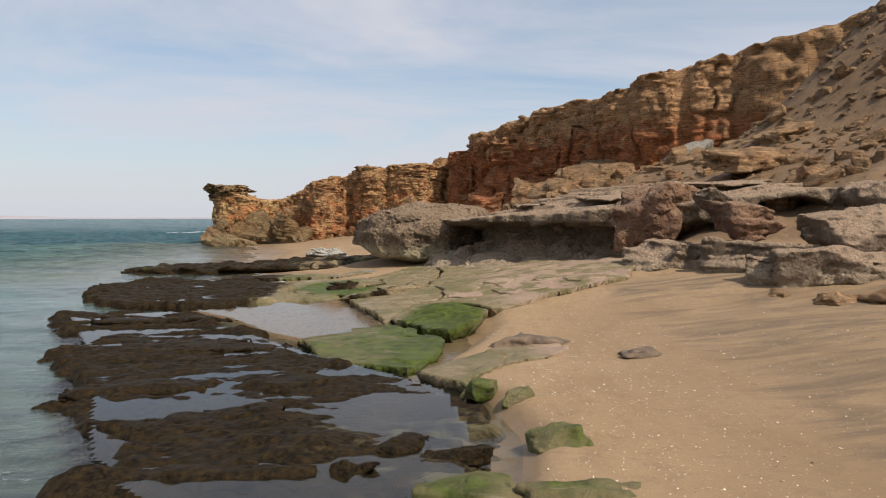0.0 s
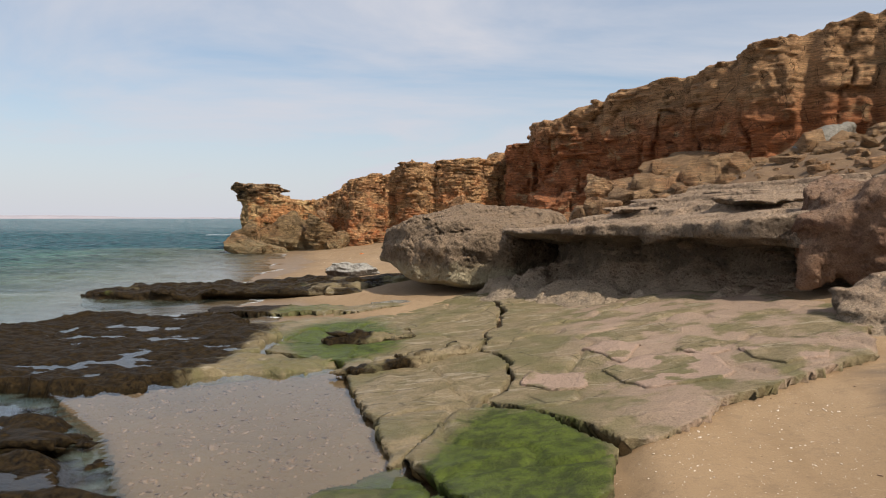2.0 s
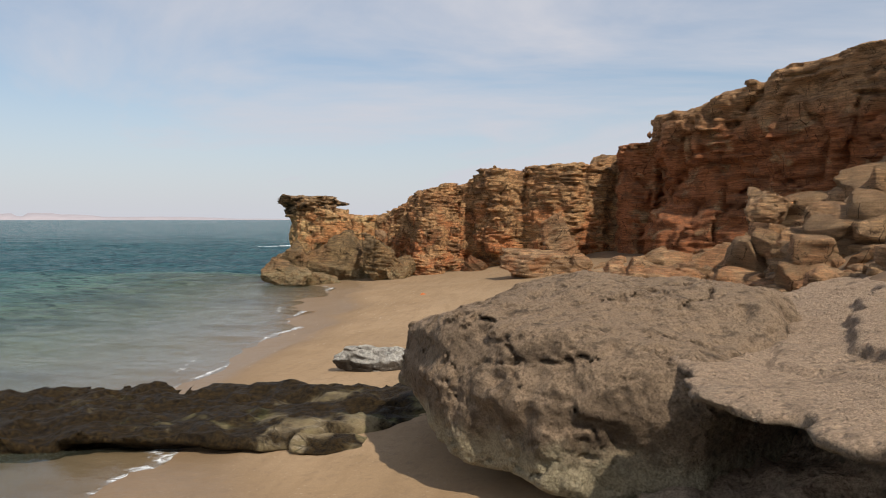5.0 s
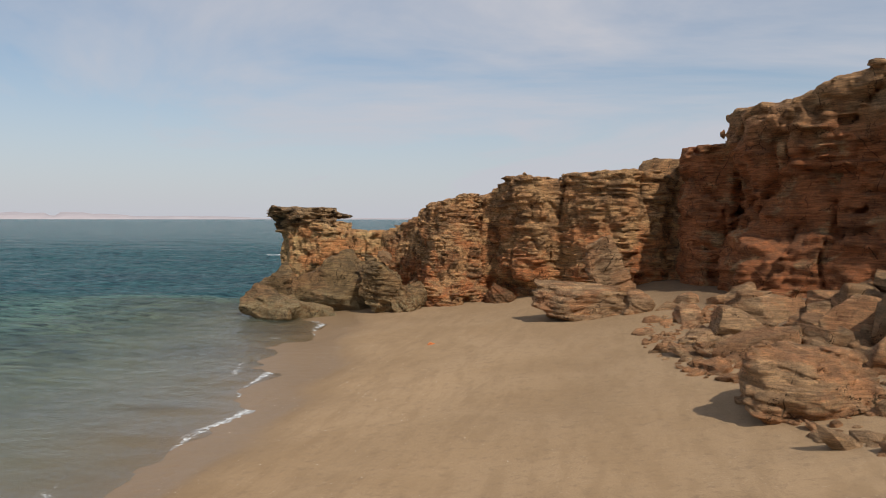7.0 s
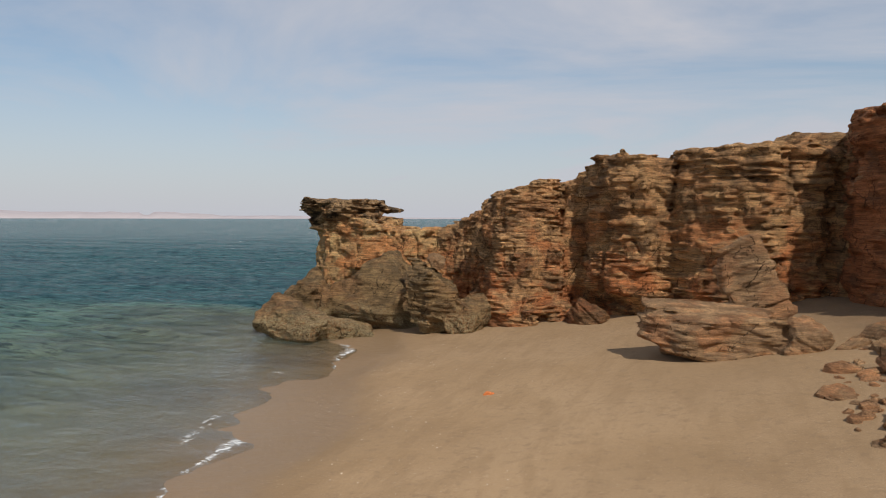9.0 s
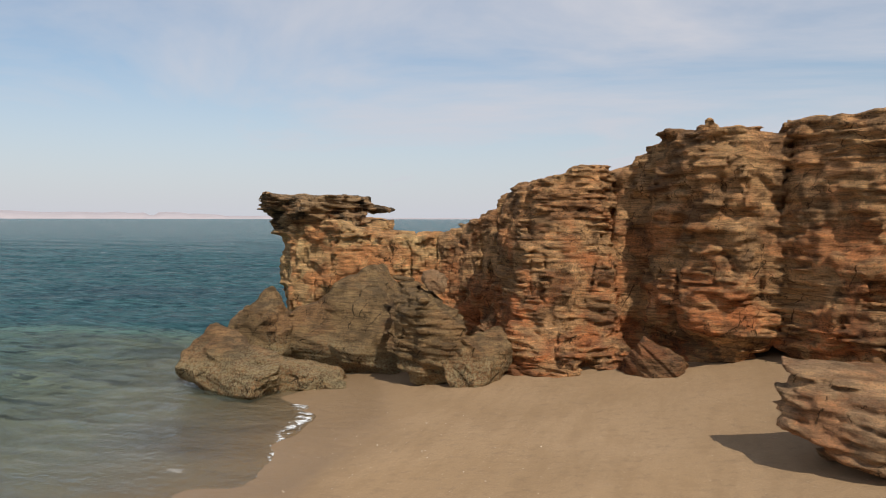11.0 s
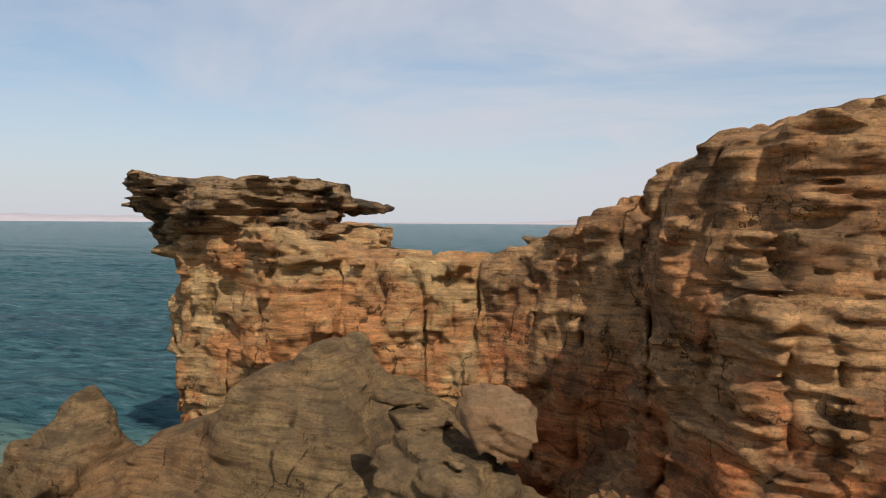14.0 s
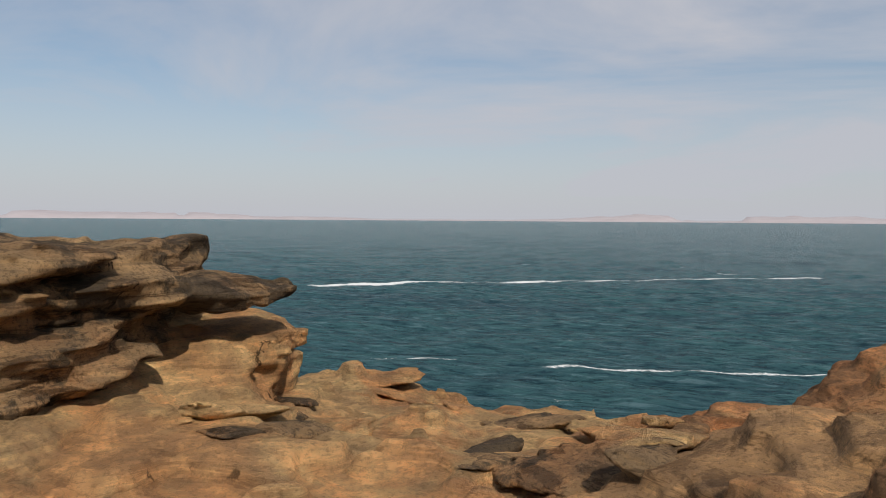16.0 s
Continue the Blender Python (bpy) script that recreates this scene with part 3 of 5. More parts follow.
PLATE = [(4.1, 14.9), (3.35, 13.1), (2.45, 12.6), (1.75, 12.2), (1.15, 11.6), (0.74, 11.5), (0.3, 12.2), (-0.25, 12.85), (-0.95, 11.5),
         (-1.2, 12.6), (-1.75, 13.9), (-2.1, 15.2), (-3.3, 15.9), (-3.6, 17.5), (-4.4, 18.6), (-3.3, 19.6), (-2.6, 19.3), (-1.5, 20.7), (-0.6, 22.4), (2.4, 22), (5, 18)]
GREEN = [(0.66, 10.8), (0.7, 11.6), (0.3, 12.15), (-0.27, 12.8), (-0.92, 11.42), (-1.6, 10.7), (-2.1, 10.1), (-1.5, 8.6), (-0.4, 7.95), (0.1, 9.2), (0.5, 10.3)]
GREEN_TOP = [(0.6, 10.65), (0.74, 11.4), (0.3, 12.1), (-0.25, 12.8), (-0.63, 12.15), (-0.82, 11.58), (-0.36, 10.77), (-0.3, 10.42), (0.08, 10.15)]
GREEN_LOW = [(-0.88, 11.5), (-0.42, 10.7), (-0.36, 10.36), (0.0, 9.85), (0.04, 9.25), (-0.4, 7.95), (-1.5, 8.6), (-2.1, 10.1), (-1.6, 10.7), (-1.25, 11.2)]
TIP = [(-0.35, 7.7), (0.5, 8.75), (1.1, 9.3), (1.65, 8.95), (1.3, 8.4), (0.75, 7.9), (0.2, 7.1)]
REEF = [(-1.2, 1.5), (-2.3, 4.2), (-3.9, 6.9), (-4.8, 9), (-7.2, 13.1), (-5.9, 13.7), (-4.7, 13.3), (-2.5, 10.5), (-1.7, 9.6), (-1.5, 8.7), (-0.5, 7.85), (0.2, 6.9), (0.5, 5.6), (0.2, 4), (0.5, 1.5)]
FLAT = [(-4.9, 13.7), (-3.3, 14.5), (-2.0, 15.2), (-3.2, 16.0), (-3.4, 17.5), (-4.4, 18.6), (-5.5, 20.2), (-8.0, 19.6), (-8.6, 18.8), (-7.2, 15.2), (-6.2, 13.9)]

BACK = [(-5.8, 20.1), (-4.4, 20.3), (-3.0, 20.1), (-1.5, 21.0), (-1.5, 21.5), (-2.6, 21.2), (-3.6, 21.4), (-4.6, 21.2), (-5.7, 20.8)]
POOL = [(-4.9, 13.6), (-3.6, 12.2), (-2.6, 10.6), (-2.0, 10.0), (-0.9, 11.0), (-0.7, 11.8), (-1.4, 13.4), (-2.0, 15.2), (-3.4, 14.5)]


def ground_height(x, y):
    """Sand, sea bed and the rubble slope under the cliff."""
    d = x - np.interp(y, SHORE_Y, SHORE_X) + 0.25 * vn(x * 0.3, y * 0.5, 3.0)
    z = np.where(d > 0, 0.05 * d + 0.006 * np.minimum(d, 12) ** 2, np.maximum((0.075 + 0.07 * ramp01(21, 15, y)) * d, -3.0))
    low = 1.9 + 0.36 * (x - 7) + 0.15 * np.maximum(y - 20, 0) + 0.75 * np.maximum(x - 13 + 0.5 * (y - 24), 0)
    high = 0.45 + 0.25 * np.clip(x, -1, 3) + 0.6 * np.clip(x - 3, 0, 3) + 0.22 * np.maximum(x - 6, 0) + 1.0 * np.maximum(x - 14, 0)
    t = ramp01(26, 31, y)
    hill = np.minimum(low * (1 - t) + high * t, 10.5) * ramp01(11.5, 15.5, y)
    hill = hill + 0.18 * fbm(x * 0.8, y * 0.8, 0.5, 4) * (hill > 0.4)
    land = np.where(x > -1.2, hill, -9.0)
    z = z + 0.2 * ramp01(0.8, 3.2, x) * ramp01(10, 12.8, y) * ramp01(18, 15, y)
    z = smax(z, land, 0.3)
    near = (x > -0.6) & (x < 7) & (y > 6) & (y < 20)
    out_d = np.minimum(dpoly(x, y, PLATE), dpoly(x, y, GREEN) + 0.03)
    bank = -0.36 + 0.128 * np.minimum(x, 3.6) + 0.05 * np.minimum(y, 14.8) - 0.085 - 0.12 * np.maximum(out_d, 0) - 0.3 * ramp01(-0.08, -0.45, out_d)
    z = np.where(near, smax(z, bank, 0.08), z)
    out = ramp01(49, 53, y - np.maximum(x - 2, 0) * 1.2)
    z = z * (1 - out) - 1.6 * out
    z = np.where((x < 2) & (y < 15), z - 0.16 * ramp01(0.35, 0.0, dpoly(x, y, REEF)) - 0.12 * ramp01(0.3, 0.0, dpoly(x, y, GREEN)), z)
    z = z - 0.03 * vn(x * 0.9, y * 0.6, 8.0)
    return np.where((x < 0) & (y > 9) & (y < 16), np.maximum(z, 0.03 + 0.02 * vn(x * 2, y * 2, 1.0) - 9.0 * ramp01(-0.1, 0.5, dpoly(x, y, POOL))), z)


def stretched(a, b, step, far, growth=1.25):
    """Even steps from a to b, then ever longer ones out to far on both sides."""
    mid = np.arange(a, b + step / 2, step)
    tail, s, v = [], step, 0.0
    while v < far:
        s *= growth
        v += s
        tail.append(v)
    tail = np.array(tail)
    return np.concatenate([a - tail[::-1], mid, mid[-1] + tail])


def sheet(name, xs, ys, height, attrs, material, keep=None):
    x, y = np.meshgrid(xs, ys, indexing="ij")
    xf, yf = x.ravel(), y.ravel()
    z = height(xf, yf)
    i = np.arange(len(xs) * len(ys)).reshape(len(xs), len(ys))
    q = np.stack([i[:-1, :-1], i[1:, :-1], i[1:, 1:], i[:-1, 1:]], -1).reshape(-1, 4)
    v = np.stack([xf, yf, z], 1)
    at = attrs(xf, yf, z)
    if keep is not None:
        ok = keep(xf, yf)
        q = q[ok[q].all(1)]
        used = np.unique(q)
        re = np.zeros(len(v), np.int64)
        re[used] = np.arange(len(used))
        q, v = re[q], v[used]
        at = {k: a[used] for k, a in at.items()}
    ob = new(name, mesh_from(name, v, q, at))
    ob.data.materials.append(material)
    return ob


def sand_stains(x, y, z):
    d = x - np.interp(y, SHORE_Y, SHORE_X)
    wet = ramp01(0.13, 0.02, z) * (z > -0.2) + (z <= -0.2)
    black = 0.6 * ramp01(0.1, -0.6, dpoly(x, y, POOL)) + 0.76 * ramp01(1.6, 3.2, x) * ramp01(17, 12, y) * ramp01(9, 7, x) + 0.22 * ramp01(-4, -1, x) * ramp01(32, 35, y)
    rubble = ramp01(0.95, 1.6, z) * ramp01(9, 13, y)
    # further wet terms darken the near, right-hand and cliff-foot sand
    return {"wet": np.clip(wet + 0.5 * ramp01(14, 10, y) * ramp01(0.8, 2.4, x) + 0.3 * ramp01(-5, -2, x) * ramp01(29, 33, y) + 0.4 * ramp01(41, 45, y), 0, 1), "black": black + 1.1 * ramp01(3.2, 0.4, dpoly(x, y, REEF)) * ramp01(0.0, -0.1, z) * (y < 20), "rubble": rubble, "deep": np.maximum(ramp01(-0.08, -1.0, z), 0.35 * ramp01(0.2, -0.3, dpoly(x, y, POOL)))}


tagged(sheet("ground", stretched(-13, 10, 0.1, 4600), stretched(1, 52, 0.1, 4600), ground_height, sand_stains, SAND),
       "tan beach sand with dark mineral streaks rising to a rubble slope", "ground", kind="structure")

CRACK_Y = (11.5, 12.2, 12.9, 13.6, 14.1, 14.6, 15.1, 15.7, 16.6, 17.3, 18.3, 19.2, 20.2, 23)
CRACK_X = (0.75, 0.3, -0.25, 0.02, 0.06, -0.07, -0.3, -0.2, -0.22, -0.05, 0.04, -0.12, -0.19, 0.0)


def plate_height(x, y):
    z = -0.36 + 0.128 * np.minimum(x, 3.6) + 0.05 * np.minimum(y, 14.8) + 0.008 * np.maximum(y - 14.8, 0)
    return np.maximum(z, 0.09 + 0.012 * (z + 0.3)) + 0.03 * fbm(x * 0.9, y * 0.9, 2.0, 4) + 0.018 * np.tanh(6 * vn(x * 0.7 + 5, y * 0.7, 1.0)) + 0.012 * np.tanh(5 * vn(x * 1.9, y * 2.4, 3.0)) + 0.009 * vn(x * 6, y * 8, 2.0)


def slab(name, poly, height, label, step=0.036, drop=0.4, gap=True, rough=0.07, side=0, stains=None, soft=0.014):
    """A rock sheet with a broken edge; side keeps the part on one hand of the long crack."""
    a = np.array(poly)
    xs = np.arange(a[:, 0].min() - 0.2, a[:, 0].max() + 0.2, step)
    ys = np.arange(a[:, 1].min() - 0.2, a[:, 1].max() + 0.2, step)

    def edge(x, y):
        d = dpoly(x, y, poly) + rough * fbm(x * 1.6, y * 1.6, 4.0, 4, 0.6)
        if side:
            d = np.maximum(d, 0.016 + 0.022 * vn(y * 1.3, 0.1, 0.9) - side * (x - np.interp(y, CRACK_Y, CRACK_X) - 0.10 * vn(y * 2.3, 0.3, 0.7) - 0.04 * vn(y * 7, 0.3, 0.2)))
        return d

    def top(x, y):
        d = edge(x, y)
        z = height(x, y)
        n = vn(x * 0.75 + 3, y * 0.75, 6.0) + 0.3 * vn(x * 2.6, y * 2.6, 2.0)
        if gap:
            z = z - 0.05 * np.exp(-(n / 0.03) ** 2)
        return z - drop * ramp01(-soft, soft, d)

    ob = sheet(name, xs, ys, top, stains or plate_stains, PLATFORM, lambda x, y: edge(x, y) < 0.035 + soft)
    if soft < 0.1:
        # the rim overhangs: draw the skirt in under the lip
        v = np.zeros(3 * len(ob.data.vertices), np.float32)
        ob.data.vertices.foreach_get("co", v)
        v = v.reshape(-1, 3)
        x, y = v[:, 0].copy(), v[:, 1].copy()
        e = 0.02
        gx, gy = edge(x + e, y) - edge(x - e, y), edge(x, y + e) - edge(x, y - e)
        k = np.sqrt(gx * gx + gy * gy) + 1e-6
        pull = min(0.36, 0.9 * drop) * ramp01(-0.4 * soft, soft, edge(x, y))
        v[:, 0] -= pull * gx / k
        v[:, 1] -= pull * gy / k
        ob.data.vertices.foreach_set("co", v.ravel())
        ob.data.update()
    return tagged(ob, label, "rock slab", "slabs of the wave-cut platform")


def plate_stains(x, y, z):
    def spot(cx, cy, rx, ry):
        return np.exp(-(((x - cx) / rx) ** 2 + ((y - cy) / ry) ** 2))
    algae = 1.7 * spot(0.0, 11.2, 0.6, 0.95) + 0.9 * spot(-0.55, 10.7, 0.45, 0.5) + 0.5 * spot(-0.2, 9.7, 0.3, 0.7) + 1.3 * spot(-2.6, 17.6, 0.8, 1.5) + 1.0 * spot(-2.0, 16.0, 0.7, 1.0) + 0.4 * spot(-0.1, 12.6, 0.5, 0.5) + 0.42 * spot(0.6, 8.3, 0.9, 0.8) + 0.38 * spot(-0.8, 9.6, 0.9, 1.1)
    weed = 0.6 * spot(-1.4, 9.0, 0.6, 0.8) + 0.42 * spot(-1.0, 9.7, 0.7, 0.9) + 0.6 * spot(-4.1, 18.3, 0.5, 0.9) + 0.5 * spot(-3.4, 16.1, 0.3, 0.6)
    plate = ramp01(0.2, 1.4, x)
    wet = ramp01(0.30, 0.10, z)
    return {"algae": algae, "weed": weed, "plate": plate, "wet": wet}


def olive_stains(x, y, z):
    out = plate_stains(x, y, z)
    rim = ramp01(-0.35, -0.05, dpoly(x, y, GREEN_LOW))
    out["algae"] = np.maximum(out["algae"], 0.52 + 0.25 * ramp01(-1.1, -0.3, x) + 0.15 * vn(x * 1.5, y * 1.5, 2.0))
    out["weed"] = 0.17 + 0.08 * vn(x * 0.8, y * 0.9, 7.0) - 0.35 * rim - 0.25 * ramp01(-0.9, -0.2, x)
    out["wet"] = 0 * x + 0.9
    return out


def pink_stains(x, y, z):
    o = np.ones_like(x)
    return {"algae": 0 * o, "weed": 0 * o, "plate": 3.0 * o, "wet": 0 * o}


def back_stains(x, y, z):
    o = np.ones_like(x)
    n = vn(x * 1.2, y * 1.2, 4.0)
    return {"algae": 0.5 * ramp01(-5.2, -4.2, x) * ramp01(-2.6, -3.4, x) + 0.2 * n, "weed": 0.85 * ramp01(-3.9, -4.9, x) + 0.25 * n, "plate": 0 * o, "wet": 0.7 * o}


def reef_stains(x, y, z):
    o = np.ones_like(x)
    inner = ramp01(-1.8, 0.5, x) * ramp01(9.5, 6.0, y)
    algae = 0.30 * inner + 0.25 * vn(x * 0.5, y * 0.5, 1.0)
    return {"algae": algae, "weed": 0.95 - 0.28 * inner + 0.25 * vn(x * 0.7, y * 0.7, 5.0), "plate": 0 * o, "wet": o}


def flat_stains(x, y, z):
    o = np.ones_like(x)
    return {"algae": 0.35 * ramp01(-4.6, -3.2, x), "weed": 1.0 - 0.75 * ramp01(-4.4, -3.3, x), "plate": 0 * o, "wet": o}


def reef_height(x, y):
    u = y - 0.12 * x + 0.35 * vn(x * 0.35, y * 0.5, 2.0)
    ridge = 1 - np.abs(vn(x * 0.4, u * 1.5, 3.0)) * 1.7
    rim = ramp01(-0.7, -0.15, dpoly(x, y, REEF)) * ramp01(7.5, 10, y) * ramp01(-6.5, -4.5, x)
    inner = ramp01(-1.6, 0.0, x) * ramp01(8.5, 6.5, y)
    z = 0.018 + 0.085 * ridge * (1 - 0.6 * inner) + 0.035 * fbm(x * 1.1, u * 2.2, 7.0, 3, 0.5) + 0.024 * fbm(x * 4, y * 8, 2.0, 4, 0.65)
    return z + 0.05 * rim + 0.012 * np.tanh(5 * vn(x * 1.5, u * 3.2, 5.0))


def flat_height(x, y):
    rim = ramp01(-1.0, -0.1, dpoly(x, y, FLAT))
    return 0.08 + 0.05 * rim + 0.035 * fbm(x * 1.4, y * 1.8, 9.0, 5, 0.62) + 0.035 * fbm(x * 4, y * 6, 3.0, 3, 0.6)


slab("rock_slab", PLATE, plate_height, "pale olive-tan bedrock slab with dry pinkish plates", side=1)
slab("rock_slab", PLATE, plate_height, "olive-tan bedrock slab with pale scoured streaks and green algae", side=-1)
slab("rock_slab", GREEN_TOP, lambda x, y: plate_height(x, y) - 0.005 + 0.03 * ramp01(10, 11.4, y), "bedrock slab under bright green algae", rough=0.05, drop=0.25)
slab("rock_slab", GREEN_LOW, lambda x, y: plate_height(x, y) - 0.02, "low bedrock slab under dark olive algae and a film of water", rough=0.05, drop=0.2, stains=olive_stains)
slab("rock_slab", TIP, lambda x, y: 0.13 + 0.05 * (x - 0.3) + 0.02 * fbm(x, y, 1.0), "pale green bedrock tongue in the sand")
for outline in ([(0.91, 13.55), (1.33, 13.84), (2.02, 13.7), (2.11, 13.0), (1.84, 12.73), (1.52, 12.79), (1.25, 12.82), (1.1, 13.13)],
        [(2.27, 13.67), (2.75, 13.58), (3.14, 13.46), (2.93, 13.04), (2.49, 12.98), (2.3, 13.31)],
        [(0.82, 14.33), (1.17, 14.54), (1.48, 14.3), (1.16, 13.8)],
        [(0.03, 13.4), (0.2, 13.73), (0.79, 13.55), (0.68, 13.05), (0.35, 13.09)],
        [(1.68, 13.94), (2.17, 14.16), (2.23, 13.69), (1.95, 13.62)]):
    slab("rock_plate", outline, lambda x, y: plate_height(x, y) + 0.022, "thin dry pinkish rock plate on the platform", step=0.03, drop=0.07, gap=False, rough=0.05, stains=pink_stains)
slab("rock_slab", BACK, lambda x, y: 0.11 + 0.035 * (x + 4) * (x > -4) + 0.04 * fbm(x * 1.3, y * 1.6, 3.0, 4, 0.6), "back edge of the platform with dark weed and green algae", step=0.04, gap=False, rough=0.2, stains=back_stains)
main_reef = tagged(slab("reef", REEF, reef_height, "dark brown weed-covered reef awash at low tide", gap=False, rough=0.34, stains=reef_stains, soft=0.4), category="reef")
tagged(slab("reef", FLAT, flat_height, "dark wet reef flat with small puddles", gap=False, rough=0.35, stains=flat_stains, soft=0.12), category="reef")


# ---------- water ----------
def bottom(x, y):
    z = ground_height(x, y)
    for poly, h in ((PLATE, plate_height), (GREEN, plate_height), (REEF, reef_height), (FLAT, flat_height)):
        z = np.where(dpoly(x, y, poly) < 0, np.maximum(z, h(x, y)), z)
    return z


def swell(x, y):
    far = ramp01(-3, -20, x) + ramp01(54, 60, y)
    a = 0.014 + 0.075 * np.clip(far, 0, 1)
    return a * (fbm(x * 0.35 + 0.1 * y, y * 0.75, 1.0, 4, 0.55) + 0.4 * vn(x * 1.7, y * 2.6, 4.0)) - 0.01


def sea_stains(x, y, z):
    deep = np.clip(-ground_height(x, y), 0, 3)
    near = (x > -14) & (y > 0) & (y < 55)
    b = np.where(near, bottom(x, y), -deep)
    far = np.clip(ramp01(-8, -19, x) + ramp01(54, 60, y), 0, 1)
    foam = 0.82 * np.exp(-((b + 0.012) / 0.018) ** 2) * (y > 20) + 0.5 * np.exp(-((b + 0.03) / 0.05) ** 2) * (y <= 20)
    surf = np.exp(-((y - 102 - 0.69 * (x + 16.2) - 0.8 * vn(x * 0.3, y * 0.3, 1.0)) / 1.1) ** 2) * ramp01(-38, -33, x) * ramp01(8, -6, x) * (0.75 + 0.35 * vn(x * 0.35, y * 0.35, 9.0))
    lines = 0.75 * np.exp(-((x - np.interp(y, SHORE_Y, SHORE_X) + 0.9 + 0.3 * vn(y * 0.5, 0, 0)) / 0.22) ** 2) * (y > 27) * (y < 46) * ramp01(-0.1, 0.4, vn(y * 0.35, 1, 1))
    off = -0.366 * x + 0.93 * y + 0.5 * vn(x * 0.25, y * 0.25, 6.0)
    rollers = 0.0
    for at, width, seed in ((66.0, 0.3, 1.0), (69.1, 0.22, 5.0), (70.6, 0.2, 9.0), (62.5, 0.35, 13.0)):
        rollers = rollers + 0.95 * np.exp(-((off - at) / width) ** 2) * ramp01(0.05, 0.45, vn(x * 0.3 + seed, y * 0.3, seed)) * ramp01(-24, -18, x)
    wash = 0.55 * np.exp(-((x + 3.0 - 0.3 * (4.8 - y)) / 0.5) ** 2 - ((y - 4.9) / 0.6) ** 2)
    return {"depth": np.maximum(-b, 0.0), "far": far, "bed": ramp01(5.5, 0.6, np.minimum(dpoly(x, y, REEF), dpoly(x, y, FLAT))) * (y < 24), "foam": np.clip(foam + surf * 1.3 + lines + wash + rollers, 0, 1)}


sea = sheet("sea", stretched(-32, 4, 0.16, 4600, 1.12), stretched(0, 92, 0.16, 4600, 1.06), swell, sea_stains, SEA)
tagged(sea, "choppy teal sea, clear and green over the shallows", "sea", kind="structure")


def tide_pool(poly, level, label):
    a = np.array(poly)
    xs, ys = np.arange(a[:, 0].min(), a[:, 0].max(), 0.06), np.arange(a[:, 1].min(), a[:, 1].max(), 0.06)

    def marks(x, y, z):
        return {"depth": np.clip(level - bottom(x, y), 0, 1) * 0.08, "far": 0 * x, "foam": 0 * x}
    ob = sheet("tide_pool", xs, ys, lambda x, y: 0 * x + level, marks, FILM, lambda x, y: dpoly(x, y, poly) < 0)
    return tagged(ob, label, "tide pool")


tide_pool(POOL, 0.08, "shallow clear pool mirroring the sky between slabs")
tide_pool([(-1.0, 3.0), (-2.6, 5.0), (-3.6, 7.2), (-4.6, 9.2), (-6.4, 12.4), (-4.9, 13.2), (-2.7, 10.4), (-1.7, 9.0), (-0.7, 7.9), (0.0, 7.0), (0.2, 5.4), (0.0, 3.4)], 0.071, "thin film of sea water over the dark reef")
tide_pool(FLAT, 0.058, "small puddles lying on the dark reef flat")


def far_hills():
    """A low shore across the bay, its haze painted into the colour."""
    n = 400
    az = np.radians(np.linspace(-75, 60, n))
    rows = []
    hgt = 5 + 5 * np.maximum(0, fbm(az * 9, 0 * az, 0 * az, 5, 0.6) + 0.35)
    mesa = ramp01(-0.75, -0.35, fbm(az * 11 + 2.3, 0 * az, 5 + 0 * az, 5, 0.55))
    hgt = hgt + mesa * (22 * np.exp(-((az + 0.02) / 0.19) ** 4) + 20 * ramp01(-0.58, -0.68, az))
    for r, k in ((3000, -0.1), (3010, 0.25), (3120, 0.7), (3300, 1.0), (3500, 0.6)):
        rows.append(np.stack([r * np.sin(az), r * np.cos(az), k * hgt * (1 + 0.15 * vn(az * 60, k * 9 + 0 * az, 0 * az))], 1))
    v = np.concatenate(rows)
    i = np.arange(len(rows) * n).reshape(len(rows), n)
    q = np.stack([i[:-1, :-1], i[:-1, 1:], i[1:, 1:], i[1:, :-1]], -1).reshape(-1, 4)
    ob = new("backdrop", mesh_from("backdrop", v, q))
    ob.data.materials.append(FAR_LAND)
    return tagged(ob, "low desert hills far across the bay, pinkish with painted haze", "hills", kind="structure")


far_hills()


